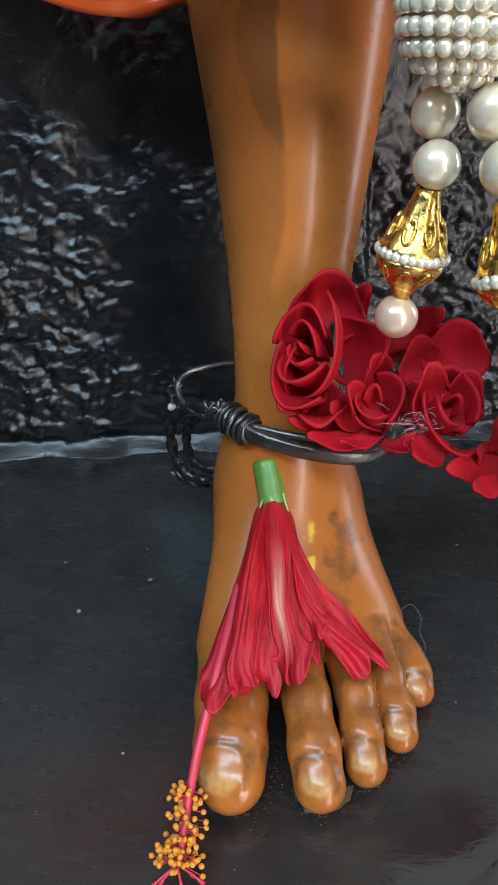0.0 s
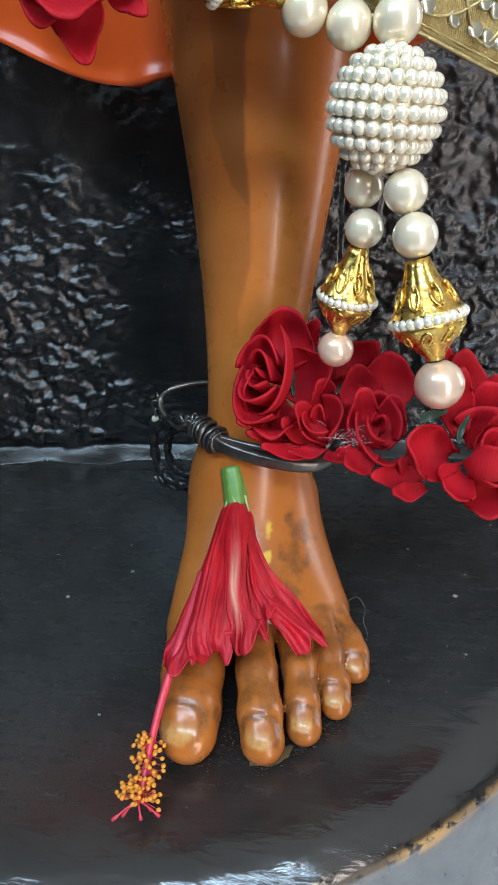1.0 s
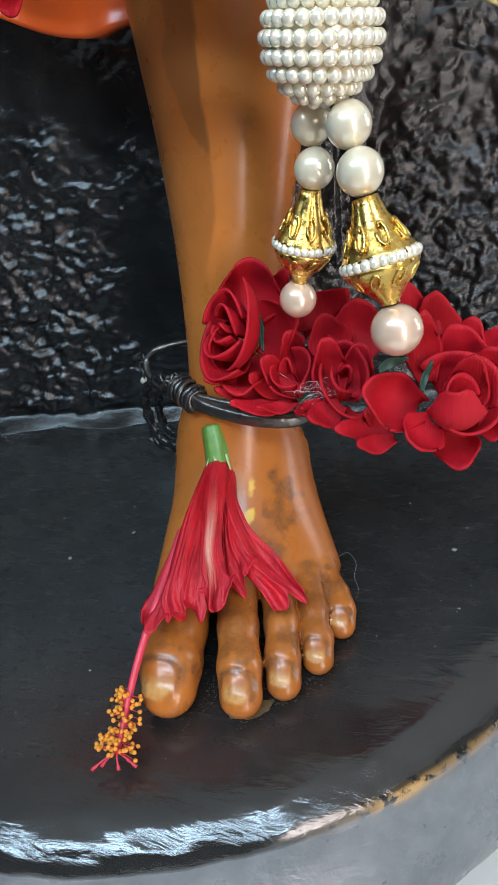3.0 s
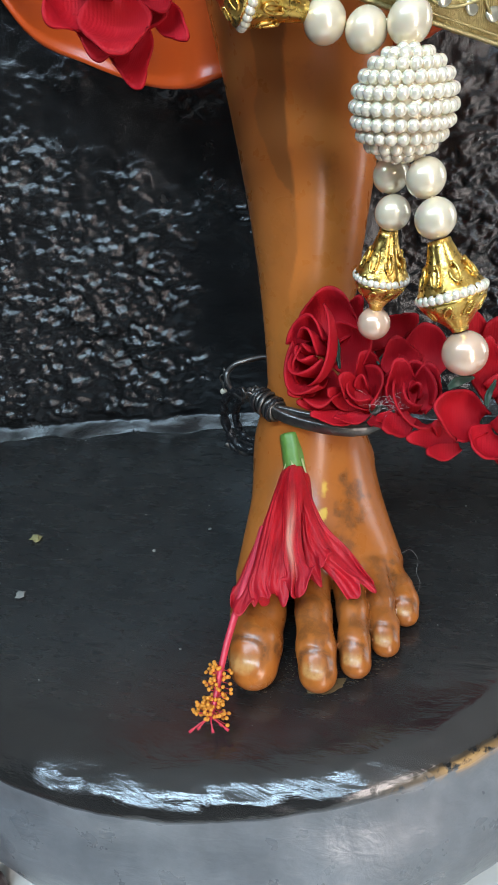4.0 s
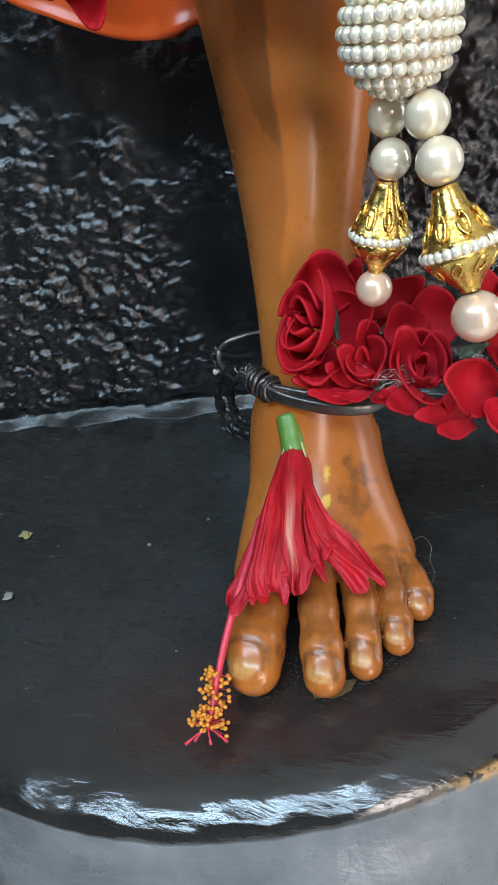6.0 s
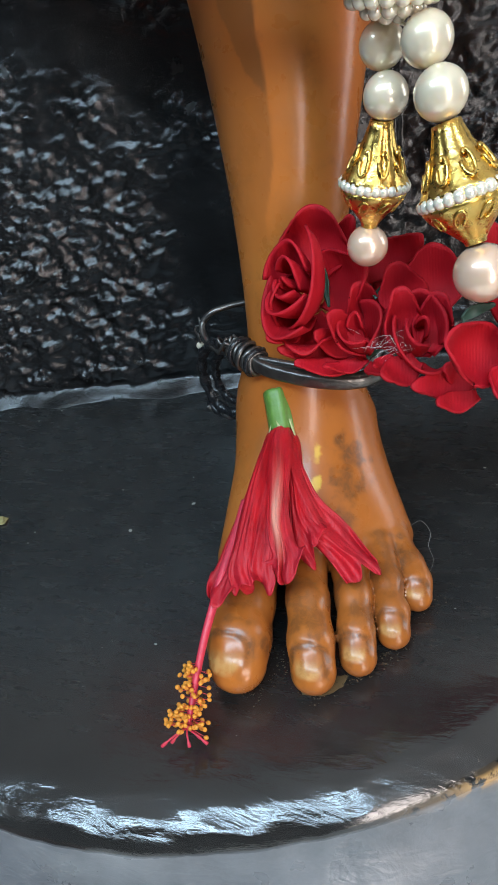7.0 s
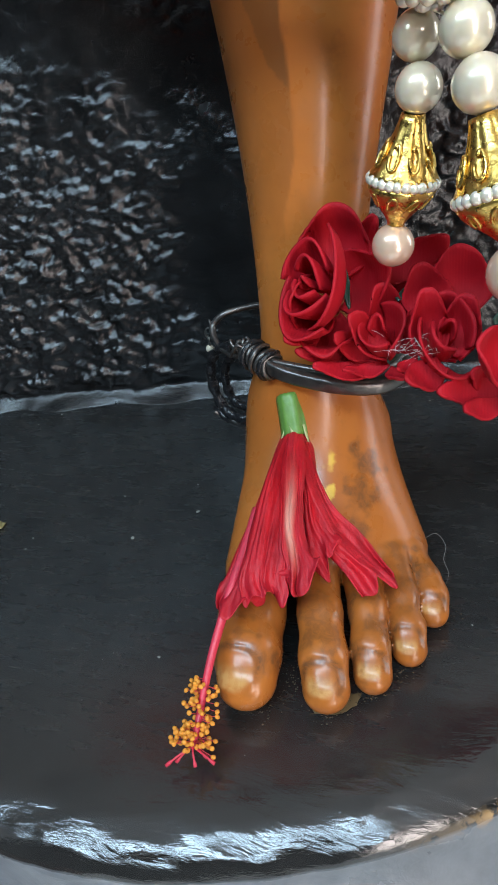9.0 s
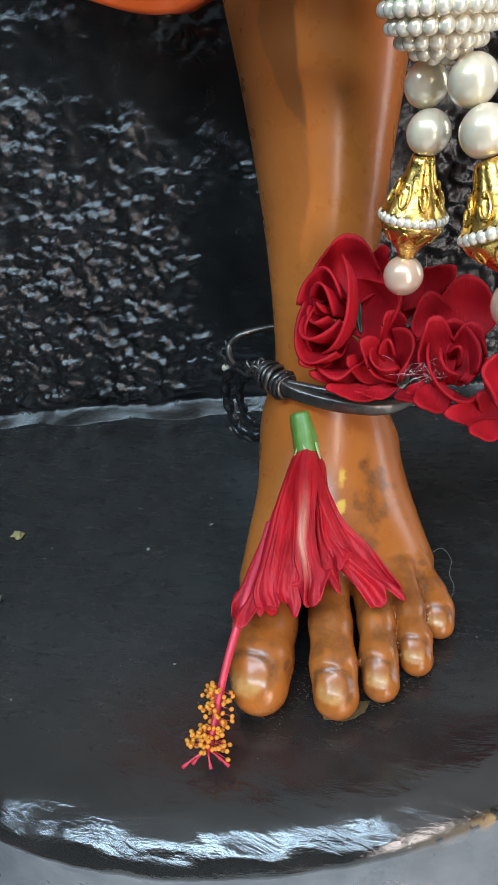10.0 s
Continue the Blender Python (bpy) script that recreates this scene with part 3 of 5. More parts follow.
M_CALYX = plain("fresh_green_calyx", (0.12, 0.25, 0.045), 0.4, scale=300, amp=0.25, bump=0.0003, bscale=500)
M_CALYX2 = plain("pale_green_sepal", (0.45, 0.50, 0.22), 0.5, amp=0.2)
M_COL = plain("crimson_column", (0.62, 0.035, 0.065), 0.42, scale=300, amp=0.25)
M_ANTH = plain("orange_anther", (0.85, 0.30, 0.03), 0.6, scale=900, amp=0.35, bump=0.0003, bscale=2500)
M_FILAM = plain("red_filament", (0.60, 0.05, 0.06), 0.5)
M_METAL = plain("tarnished_dark_silver", (0.15, 0.14, 0.13), 0.34, 0.9, scale=260, amp=0.5, bump=0.0006, bscale=300)
M_CORD = plain("black_waxed_cord", (0.012, 0.012, 0.013), 0.28, scale=300, amp=0.4, bump=0.0004, bscale=900)
M_BONE = plain("pale_bead", (0.55, 0.48, 0.36), 0.4)
M_WHITE = plain("white_fluff", (0.8, 0.78, 0.76), 0.8)
M_DUST = plain("pale_dust", (0.25, 0.245, 0.22), 0.9)
M_GRIME = plain("brown_residue", (0.10, 0.06, 0.03), 0.75, scale=400, amp=0.5, bump=0.0006, bscale=700)
M_MAGENTA = plain("magenta_satin", (0.52, 0.006, 0.22), 0.33, scale=50, amp=0.15, Sheen_Weight=0.5, Anisotropic=0.4)
M_SCRAP = plain("dry_petal_scrap", (0.30, 0.26, 0.11), 0.7, scale=500, amp=0.4)
M_HAIR = plain("grey_hair", (0.12, 0.11, 0.10), 0.4)


def m_brocade():
    k = Mat("gold_brocade", rough=0.38, metal=0.75)
    w = k.node("ShaderNodeTexWave", Vector=k.co, Scale=420.0, Distortion=3.0, Detail=2.0).outputs["Fac"]
    k.put("Base Color", k.mix(k.noise(220, 5, 0.7), (0.24, 0.17, 0.05), (0.72, 0.58, 0.27)))
    n1 = k.bump(w, 0.0004, 0.35)
    k.bump(k.noise(600, 4, 0.7), 0.0008, 0.9, n1)
    return k.m


M_BROCADE = m_brocade()


# ---- pearls and the gold caps ----
def sphere_mesh(name, r, material, u=28, v=16, squash=1.0):
    bm = bmesh.new()
    bmesh.ops.create_uvsphere(bm, u_segments=u, v_segments=v, radius=r)
    for q in bm.verts:
        q.co.z *= squash
    me = bpy.data.meshes.new(name)
    bm.to_mesh(me)
    bm.free()
    me.materials.append(material)
    me.polygons.foreach_set("use_smooth", [True] * len(me.polygons))
    return me


def frame_of(axis):
    z = Vector(axis).normalized()
    x = z.orthogonal().normalized()
    return Matrix((x, z.cross(x), z)).transposed()


def bead(parent, place, r, material, name="pearl"):
    ob = part(name, sphere_mesh(name, r, material), material, parent)
    ob.location = Vector(place) - parent.location
    return ob


def gold_cap(parent, top, bottom, r, split=0.55, count=26):
    """A stamped gold double cone with a ring of small pearls round its waist."""
    top, bottom = Vector(top), Vector(bottom)
    axis = bottom - top
    L = axis.length
    R = frame_of(axis)
    cap = new("gold_cap")
    cap.parent = parent
    cap.location = top - parent.location
    body = []
    n = 64
    for f, rr, flute, edge in ((0.0, 0.30, 0.0, 0), (0.0, 0.34, 0.02, 0), (0.06, 0.37, 0.06, 0), (0.16, 0.45, 0.10, 0), (0.27, 0.60, 0.11, 0), (0.38, 0.78, 0.10, 0), (0.46, 0.93, 0.08, 0), (0.50, 1.05, 0.06, 1), (0.505, 1.03, 0.06, 1), (0.49, 0.93, 0.0, 0)):
        body.append([R @ Vector((math.cos(a), math.sin(a), 0)) * r * (rr + rr * flute * abs(math.cos(4 * a)) ** 0.7 * (1 if not edge else 0.6) + (0.05 * math.cos(16 * a) if edge else 0)) + axis * (f * split / 0.5 + (0.018 * math.cos(8 * a) if edge else 0)) for a in [2 * math.pi * i / n for i in range(n)]])
    V, F = sheet(body, True)
    part("upper_cone", mesh_from("upper_cone", V, [q[::-1] for q in F], M_GOLD), M_GOLD, cap, "stamped gold foil cone")
    body = []
    for f, rr, flute, edge in ((0.0, 0.92, 0.0, 0), (0.02, 1.02, 0.04, 1), (0.06, 0.99, 0.05, 1), (0.12, 0.88, 0.09, 0), (0.22, 0.70, 0.11, 0), (0.32, 0.50, 0.11, 0), (0.40, 0.36, 0.08, 0), (0.46, 0.27, 0.04, 0), (0.5, 0.26, 0.0, 0)):
        body.append([R @ Vector((math.cos(a), math.sin(a), 0)) * r * (rr + rr * flute * abs(math.cos(4 * a + 0.5)) ** 0.7) + axis * (split + 0.06 + f * (1 - split - 0.06) / 0.5) for a in [2 * math.pi * i / n for i in range(n)]])
    V, F = sheet(body, True)
    part("lower_cone", mesh_from("lower_cone", V, [q[::-1] for q in F], M_GOLD), M_GOLD, cap, "stamped gold foil cone")
    me = sphere_mesh("small_pearl", 1.45 * math.pi * r * 0.98 / count, M_PEARLW, 12, 8)
    for i in range(count):
        a = 2 * math.pi * i / count
        ob = part("small_pearl", me, M_PEARLW, cap)
        ob.location = R @ Vector((math.cos(a), math.sin(a), 0)) * r * 0.98 + axis * (split + 0.025)
    # raised scrolls on the upper cone
    for i in range(8):
        a = 2 * math.pi * (i + 0.5) / 8
        pts = []
        for s in np.linspace(0, 1, 14):
            b = a + 0.22 * math.cos(s * 5.5) * (1 - 0.5 * s)
            f = 0.30 + 0.13 * math.sin(s * 5.5) * (1 - 0.5 * s)
            rr = 0.34 + 0.62 * max(0, f - 0.04) / 0.46
            pts.append(R @ Vector((math.cos(b), math.sin(b), 0)) * r * (rr * 1.05 + 0.02) + axis * (f * split / 0.5))
        V, F = tube(pts, r * 0.06, 26, 6)
        part("scroll", mesh_from("scroll", V, F, M_GOLD), M_GOLD, cap)
    for i in range(8):
        a = 2 * math.pi * i / 8 + 0.2
        pts = []
        for s in np.linspace(0, 1, 14):
            b = a + 0.24 * math.cos(s * 5.5) * (1 - 0.5 * s)
            f = 0.19 + 0.11 * math.sin(s * 5.5 + 2.6) * (1 - 0.5 * s)
            pts.append(R @ Vector((math.cos(b), math.sin(b), 0)) * r * (1.13 - 1.7 * f) + axis * (split + 0.06 + f * (1 - split - 0.06) / 0.5))
        V, F = tube(pts, r * 0.05, 26, 6)
        part("scroll", mesh_from("scroll", V, F, M_GOLD), M_GOLD, cap)
    return cap


def string(parent, pts, r=0.0005):
    V, F = tube([Vector(p) - parent.location for p in pts], r, 24, 6)
    part("string", mesh_from("string", V, F, M_PEARL), M_PEARL, parent)


def build_pendant():
    c = Vector((0.119, 0.066, 0.218))
    t = thing("pearl_pendant", c, "cream pearl ball pendant with two gold tasselled strands hanging against leg", "pendant")
    axis = (Vector((0.1215, 0.068, 0.241)) - Vector((0.117, 0.068, 0.195))).normalized()
    R = frame_of(axis) @ Matrix.Rotation(0.2, 3, "Z")
    ball = part("beaded_ball", sphere_mesh("beaded_ball", 0.0152, M_PEARL, 40, 24), M_PEARL, t, "ball covered in rows of small white pearls")
    me = sphere_mesh("small_pearl", 0.00222, M_PEARLW, 14, 9)
    rows = 11
    for j in range(rows):
        th = math.pi * (j + 0.5) / rows
        cnt = max(4, int(round(26 * math.sin(th))))
        for i in range(cnt):
            a = 2 * math.pi * (i + 0.5 * (j % 2)) / cnt
            ob = part("small_pearl", me, M_PEARLW, ball)
            ob.location = R @ Vector((math.sin(th) * math.cos(a), math.sin(th) * math.sin(a), math.cos(th))) * 0.0163
    for p, r, m in (((0.1210, 0.068, 0.2415), 0.0072, M_PEARL), ((0.1228, 0.0715, 0.2555), 0.0071, M_PEARL),
                    ((0.1135, 0.074, 0.1950), 0.0066, M_PEARL), ((0.1143, 0.0695, 0.1825), 0.0066, M_PEARL), ((0.1058, 0.0700, 0.1395), 0.0067, M_PEARLP),
                    ((0.1265, 0.0605, 0.1952), 0.0069, M_PEARL), ((0.1300, 0.0540, 0.1830), 0.0071, M_PEARL), ((0.1410, 0.0450, 0.1370), 0.0083, M_PEARLP)):
        bead(t, p, r, m)
    gold_cap(t, (0.1128, 0.0695, 0.1765), (0.1068, 0.0700, 0.1458), 0.0098)
    gold_cap(t, (0.1312, 0.0530, 0.1760), (0.1392, 0.0462, 0.1452), 0.0113)
    gold_cap(t, (0.1262, 0.0735, 0.290), (0.1238, 0.0722, 0.2620), 0.0080)
    string(t, [(0.1135, 0.074, 0.1955), (0.1143, 0.0695, 0.1825), (0.1128, 0.0695, 0.1765), (0.1068, 0.07, 0.1458)])
    string(t, [(0.119, 0.066, 0.2), (0.1265, 0.0605, 0.1955), (0.13, 0.054, 0.183), (0.1312, 0.053, 0.176)])


def build_strand():
    t = thing("pearl_strand", (0.1066, 0.070, 0.2411), "horizontal strand of cream pearls with stamped gold cap", "garland")
    for p, r in (((0.1070, 0.0702, 0.2410), 0.0070), ((0.0936, 0.0700, 0.2454), 0.0072), ((0.0532, 0.0495, 0.2648), 0.0074)):
        bead(t, p, r, M_PEARL)
    gold_cap(t, (0.0878, 0.0682, 0.2490), (0.0610, 0.0540, 0.2620), 0.0104, 0.56)
    string(t, [(0.1213, 0.068, 0.2445), (0.1075, 0.071, 0.2423), (0.0942, 0.0702, 0.2462), (0.0878, 0.0682, 0.249), (0.0545, 0.05, 0.265)])


# ---- foam roses ----
def petal_rows(base, tip, focus, width, cup, bend, seed):
    """A cupped petal from base to tip whose hollow side faces focus; bend rolls the tip outward."""
    rng = random.Random(seed)
    ph, q = rng.uniform(0, 6), rng.uniform(0.6, 1.3)
    nu, nv = 17, 14
    base, tip = Vector(base), Vector(tip)
    along = tip - base
    ln = along.length
    along.normalize()
    n = Vector(focus) - (base + tip) / 2
    n = (n - along * n.dot(along)).normalized()
    if cup < 0:
        n, cup = -n, -cup
    w = along.cross(n)
    rows = []
    for j in range(nv):
        v = j / (nv - 1)
        row = []
        for i in range(nu):
            u = 2 * i / (nu - 1) - 1
            wide = 0.38 + 0.62 * math.sin(math.pi / 2 * min(1.0, v / 0.55)) if v < 0.55 else 1.0 - 0.16 * ((v - 0.55) / 0.45) ** 2
            vv = v * (1 - 0.42 * abs(u) ** 2.6 * v) + 0.025 * v * math.sin(2.6 * u + ph) + 0.012 * v * math.sin(6.0 * u + 2 * ph)
            ha = width / 2 * wide
            phi = cup * u * (0.8 + 0.35 * (1 - v))
            curl = 0.16 * width * max(0.0, abs(u) - 0.72) ** 1.3 * v
            up = ha * (1 - math.cos(phi)) / cup - 0.24 * ln * math.sin(math.pi * vv ** 0.85) - ln * (0.25 + bend) * max(0.0, vv - 0.68) ** 2 * 2.2 - curl * q + 0.022 * width * v * math.sin(3.3 * u + 2.2 * v + ph) + 0.012 * width * v * v * math.sin(7 * u + 2 * ph)
            row.append(base + along * (ln * vv) + w * (ha * math.sin(phi) / cup) + n * up)
        rows.append(row)
    return rows


def bud_rows(axis, radius, height, start, span, lean, seed):
    """One wrapped petal of a tight bud: part of a shell about the axis."""
    rng = random.Random(seed)
    R = frame_of(axis)
    ph = rng.uniform(0, 6)
    rows = []
    for j in range(12):
        v = j / 11
        row = []
        for i in range(25):
            u = 2 * i / 24 - 1
            a = start + u * span * (0.75 + 0.25 * v)
            h = height * v * (1 - 0.20 * abs(u) ** 3) * (1 + 0.05 * math.sin(3 * u + ph))
            r = radius * (0.55 + 0.52 * math.sin(min(1.0, v * 1.2) * math.pi / 2) + lean * max(0.0, v - 0.7) ** 2 * 4) * (1 + 0.13 * u + 0.05 * math.sin(4 * u + ph) * v + 0.05 * math.sin(2 * u + 2 * ph))
            row.append(R @ Vector((r * math.cos(a), r * math.sin(a), h - height * 0.55)))
        rows.append(row)
    return rows


def build_rose(place, label, petals, focus, leaves, bud, seed):
    """Petals as base, tip, width, cup and bend in millimetres along AXES about place."""
    rng = random.Random(seed)
    t = thing("artificial_rose", place, label, "flower", "red foam roses")

    def world(p):
        return AXES @ (Vector(p) * 0.001)

    def add(name, rows, thickness, mat, text=""):
        V, F = thick([[world(p) for p in r] for r in rows], thickness)
        part(name, mesh_from(name, V, F, mat), mat, t, text)

    for p in petals:
        add("petal", petal_rows(p[:3], p[3:6], focus, p[6], p[7], p[8], rng.random()), 0.0009, M_PETAL)
    if bud:
        middle, axis, stretch, shells = bud
        for r, hgt, start, span, lean in shells:
            shift = Vector(middle) + Vector((rng.gauss(0, 0.5), rng.gauss(0, 0.5), 0))
            turn = Vector(axis) + Vector((rng.gauss(0, 0.07), rng.gauss(0, 0.07), 0))
            rows = bud_rows(turn, r, hgt, start, span, lean, rng.random())
            add("petal", [[shift + Vector((q.x, q.y * stretch, q.z)) for q in row] for row in rows], 0.0009, M_PETAL)
    for l in leaves:
        rows = petal_rows(l[:3], l[3:6], focus, l[6], 0.5, 0.2, rng.random())
        add("leaf", rows, 0.0006, M_LEAF, "dull green fabric leaf")
    # short green stem behind the petals
    V, F = tube([world(Vector(petals[0][:3]) + Vector(d)) for d in ((0, 0, -7), (0, 0, -4), (0, 0.5, -1.5))], lambda s: 0.0035 * (1 - 0.5 * s), 10, 10)
    part("receptacle", mesh_from("receptacle", V, F, M_LEAF), M_LEAF, t)
    return t


# right, up and outward directions of the hanging garland
AXES = Matrix(((0.9673, 0.2251, -0.1166), (-0.0014, 0.4648, 0.8854), (0.2535, -0.8563, 0.4499))).transposed()


# ---- fallen hibiscus ----
def build_hibiscus():
    t = thing("hibiscus_flower", (0.0635, 0.076, 0.066), "wilted crimson hibiscus lying head down on the statue's foot", "flower")
    o = t.location
    V, F = tube([Vector(p) - o for p in ((0.0609, 0.0848, 0.0785), (0.0611, 0.0842, 0.0776), (0.0620, 0.0818, 0.0745), (0.0632, 0.0782, 0.0695), (0.0642, 0.0748, 0.0645))], lambda s: 0.0050 * (0.12 + 0.88 * math.sin(min(1.0, s * 2.6) * math.pi / 2) ** 0.7), 30, 20)
    V = [Vector(v) + Vector((0.0005, -0.0002, 0.0002)) * math.cos((i % 20) * math.pi / 2) * 1.2 for i, v in enumerate(V)]
    calyx = part("calyx", mesh_from("calyx", V, F, M_CALYX), M_CALYX, t, "fresh green calyx")
    for i in range(5):
        a = 2 * math.pi * i / 5 + 0.4
        R = frame_of((0.03, -0.42, -0.6))
        rows = [[Vector((0.0642, 0.0748, 0.0645)) - o + R @ (Matrix.Rotation(a, 3, "Z") @ Vector((0.0042 + 0.0012 * s + 0.001 * s * s, w * 0.0020 * (1 - s), -0.004 + 0.0085 * s))) for w in (-1, -0.3, 0.3, 1)] for s in np.linspace(0, 0.97, 6)]
        V, F = thick(rows, 0.0005)
        part("sepal", mesh_from("sepal", V, F, M_CALYX2), M_CALYX2, calyx, "pale pointed sepal")
    base = Vector((0.0640, 0.0755, 0.0655))
    # middle line, half width at the end, number of pleats, seed
    petals = [([(0.0605, 0.0700, 0.0640), (0.0580, 0.0520, 0.0575), (0.0560, 0.0300, 0.0482), (0.0540, 0.0130, 0.0402), (0.0528, 0.0060, 0.0360)], 0.0075, 0.8, 1),
              ([(0.0628, 0.0665, 0.0665), (0.0626, 0.0490, 0.0620), (0.0630, 0.0290, 0.0535), (0.0640, 0.0140, 0.0455), (0.0648, 0.0075, 0.0400)], 0.0092, 1.0, 2),
              ([(0.0655, 0.0655, 0.0660), (0.0680, 0.0480, 0.0615), (0.0710, 0.0310, 0.0540), (0.0735, 0.0190, 0.0475), (0.0752, 0.0125, 0.0420)], 0.0084, 0.9, 3),
              ([(0.0680, 0.0690, 0.0630), (0.0715, 0.0540, 0.0580), (0.0760, 0.0410, 0.0505), (0.0800, 0.0320, 0.0440), (0.0835, 0.0270, 0.0395)], 0.0085, 0.7, 4),
              ([(0.0685, 0.0665, 0.0645), (0.0735, 0.0515, 0.0575), (0.0815, 0.0405, 0.0480), (0.0930, 0.0345, 0.0390), (0.1030, 0.0270, 0.0312)], 0.0080, 0.6, 5)]
    for mid, half, pleats, seed in petals:
        C = spline([base] + [Vector(p) for p in mid], 64)
        rows = []
        nu = 45
        tip, pale = [], []
        for j, c in enumerate(C):
            s = j / 63
            d = (C[min(j + 1, 63)] - C[max(j - 1, 0)]).normalized()
            nrm = Vector((0, -0.55, 0.83))
            nrm = (nrm - d * nrm.dot(d)).normalized()
            side = nrm.cross(d)
            if side.x < 0:
                side = -side
            w = 0.0032 + (half - 0.0032) * s ** 1.35 + 0.0009 * math.sin(s * 7 + seed * 2)
            row = []
            for i in range(nu):
                u = 2 * i / (nu - 1) - 1
                fold = math.sin(pleats * math.pi * (u + 0.35 * noise.noise(Vector((u * 1.3, s * 2.2, seed)))) + seed * 1.9)
                soft = noise.noise(Vector((u * 1.3, s * 1.8, seed * 3.1))) + 0.45 * noise.noise(Vector((u * 3.2, s * 4.0, seed * 5.7)))
                pl = (0.0003 + 0.0021 * s ** 1.2) * fold + (0.0004 + 0.0034 * s) * soft + (0.0002 + 0.0009 * s) * noise.noise(Vector((u * 7.0, s * 5.0, seed * 2.3)))
                edge = max(0.0, s - 0.72) / 0.28
                pl += 0.0022 * edge * math.sin(5.0 * u + 4 * s + 2 * seed) + 0.0012 * edge * math.sin(11.0 * u + 3 * seed)
                ruffle = edge ** 2 * (0.0034 * math.sin(3.6 * u + 2.3 * seed) + 0.0016 * math.sin(8 * u + seed)) - 0.0058 * edge * abs(u) ** 2.6
                round_ = -(0.0030 + (0.0022 if seed < 4 else -0.0012) * s) * abs(u) ** 2
                row.append(c + side * (u * w + 0.0030 * s * noise.noise(Vector((u * 1.4, s * 4.2, seed * 7.7)))) + nrm * (pl + round_ + (0, 0.0, 0.0010, 0.0020, -0.0006, 0.0006)[seed]) + d * ruffle - o)
                tip.append(max(0.0, s - 0.55) / 0.45)
                pale.append(0.9 * math.exp(-((u - 0.05) / 0.24) ** 2 - ((s - 0.60) / 0.17) ** 2) if seed == 3 else 0.0)
            rows.append(row)
        V, F = thick(rows, 0.00035)
        me = mesh_from("petal", V, F, M_HIB)
        put_float(me, "tip", tip + tip)
        put_float(me, "pale", pale + pale)
        part("petal", me, M_HIB, t, "crumpled crimson petal")
    col = [(0.0555, 0.0420, 0.0520), (0.0542, 0.0305, 0.0470), (0.0520, 0.0160, 0.0405), (0.0501, 0.0054, 0.0340), (0.0480, -0.0054, 0.0260), (0.0468, -0.0155, 0.0180), (0.0463, -0.0245, 0.0115), (0.0455, -0.0285, 0.0080)]
    col = [Vector(p) - o for p in col]
    V, F = tube(col, lambda s: 0.0021 - 0.0011 * s, 50, 12)
    column = part("staminal_column", mesh_from("staminal_column", V, F, M_COL), M_COL, t, "pink-red staminal column")
    C = spline(col, 100)
    rng = random.Random(5)
    am = sphere_mesh("anther", 0.00092, M_ANTH, 9, 7, 0.8)
    for i in range(125):
        s = rng.uniform(0.60, 0.99) ** 0.8
        c = C[int(s * 99)]
        d = (C[min(99, int(s * 99) + 1)] - C[int(s * 99) - 1]).normalized()
        q = Vector((rng.gauss(0, 1), rng.gauss(0, 1), rng.gauss(0, 1) * 0.8 + 0.3))
        q = (q - d * q.dot(d)).normalized()
        ln = rng.uniform(0.0032, 0.0092) * (0.55 + 1.1 * (s - 0.6))
        e = c + q * ln + d * rng.uniform(-0.0004, 0.0014)
        if (e + o).z < 0.001:
            e.z = 0.001 - o.z
        V, F = tube([c, (c + e) / 2 + Vector((0, 0, -0.0002)), e], 0.00013, 6, 5)
        part("filament", mesh_from("filament", V, F, M_FILAM), M_FILAM, column)
        ob = part("anther", am, M_ANTH, column)
        ob.location = e
        ob.rotation_euler = (rng.uniform(0, 3), rng.uniform(0, 3), 0)
    end = C[-1]
    for dx, dy in ((-0.0078, -0.0064), (-0.0048, -0.0045), (0.0022, -0.0050), (0.0082, -0.0028), (0.0050, -0.0012)):
        e = end + Vector((dx, dy, -0.0030))
        e.z = max(e.z, 0.0012 - o.z)
        m = end + Vector((dx * 0.45, dy * 0.5, -0.0005))
        V, F = tube([end, m, e], lambda s: 0.00038 if s < 0.8 else 0.00065, 14, 7)
        part("stigma_lobe", mesh_from("stigma_lobe", V, F, M_COL), M_COL, column, "crimson stigma branch")


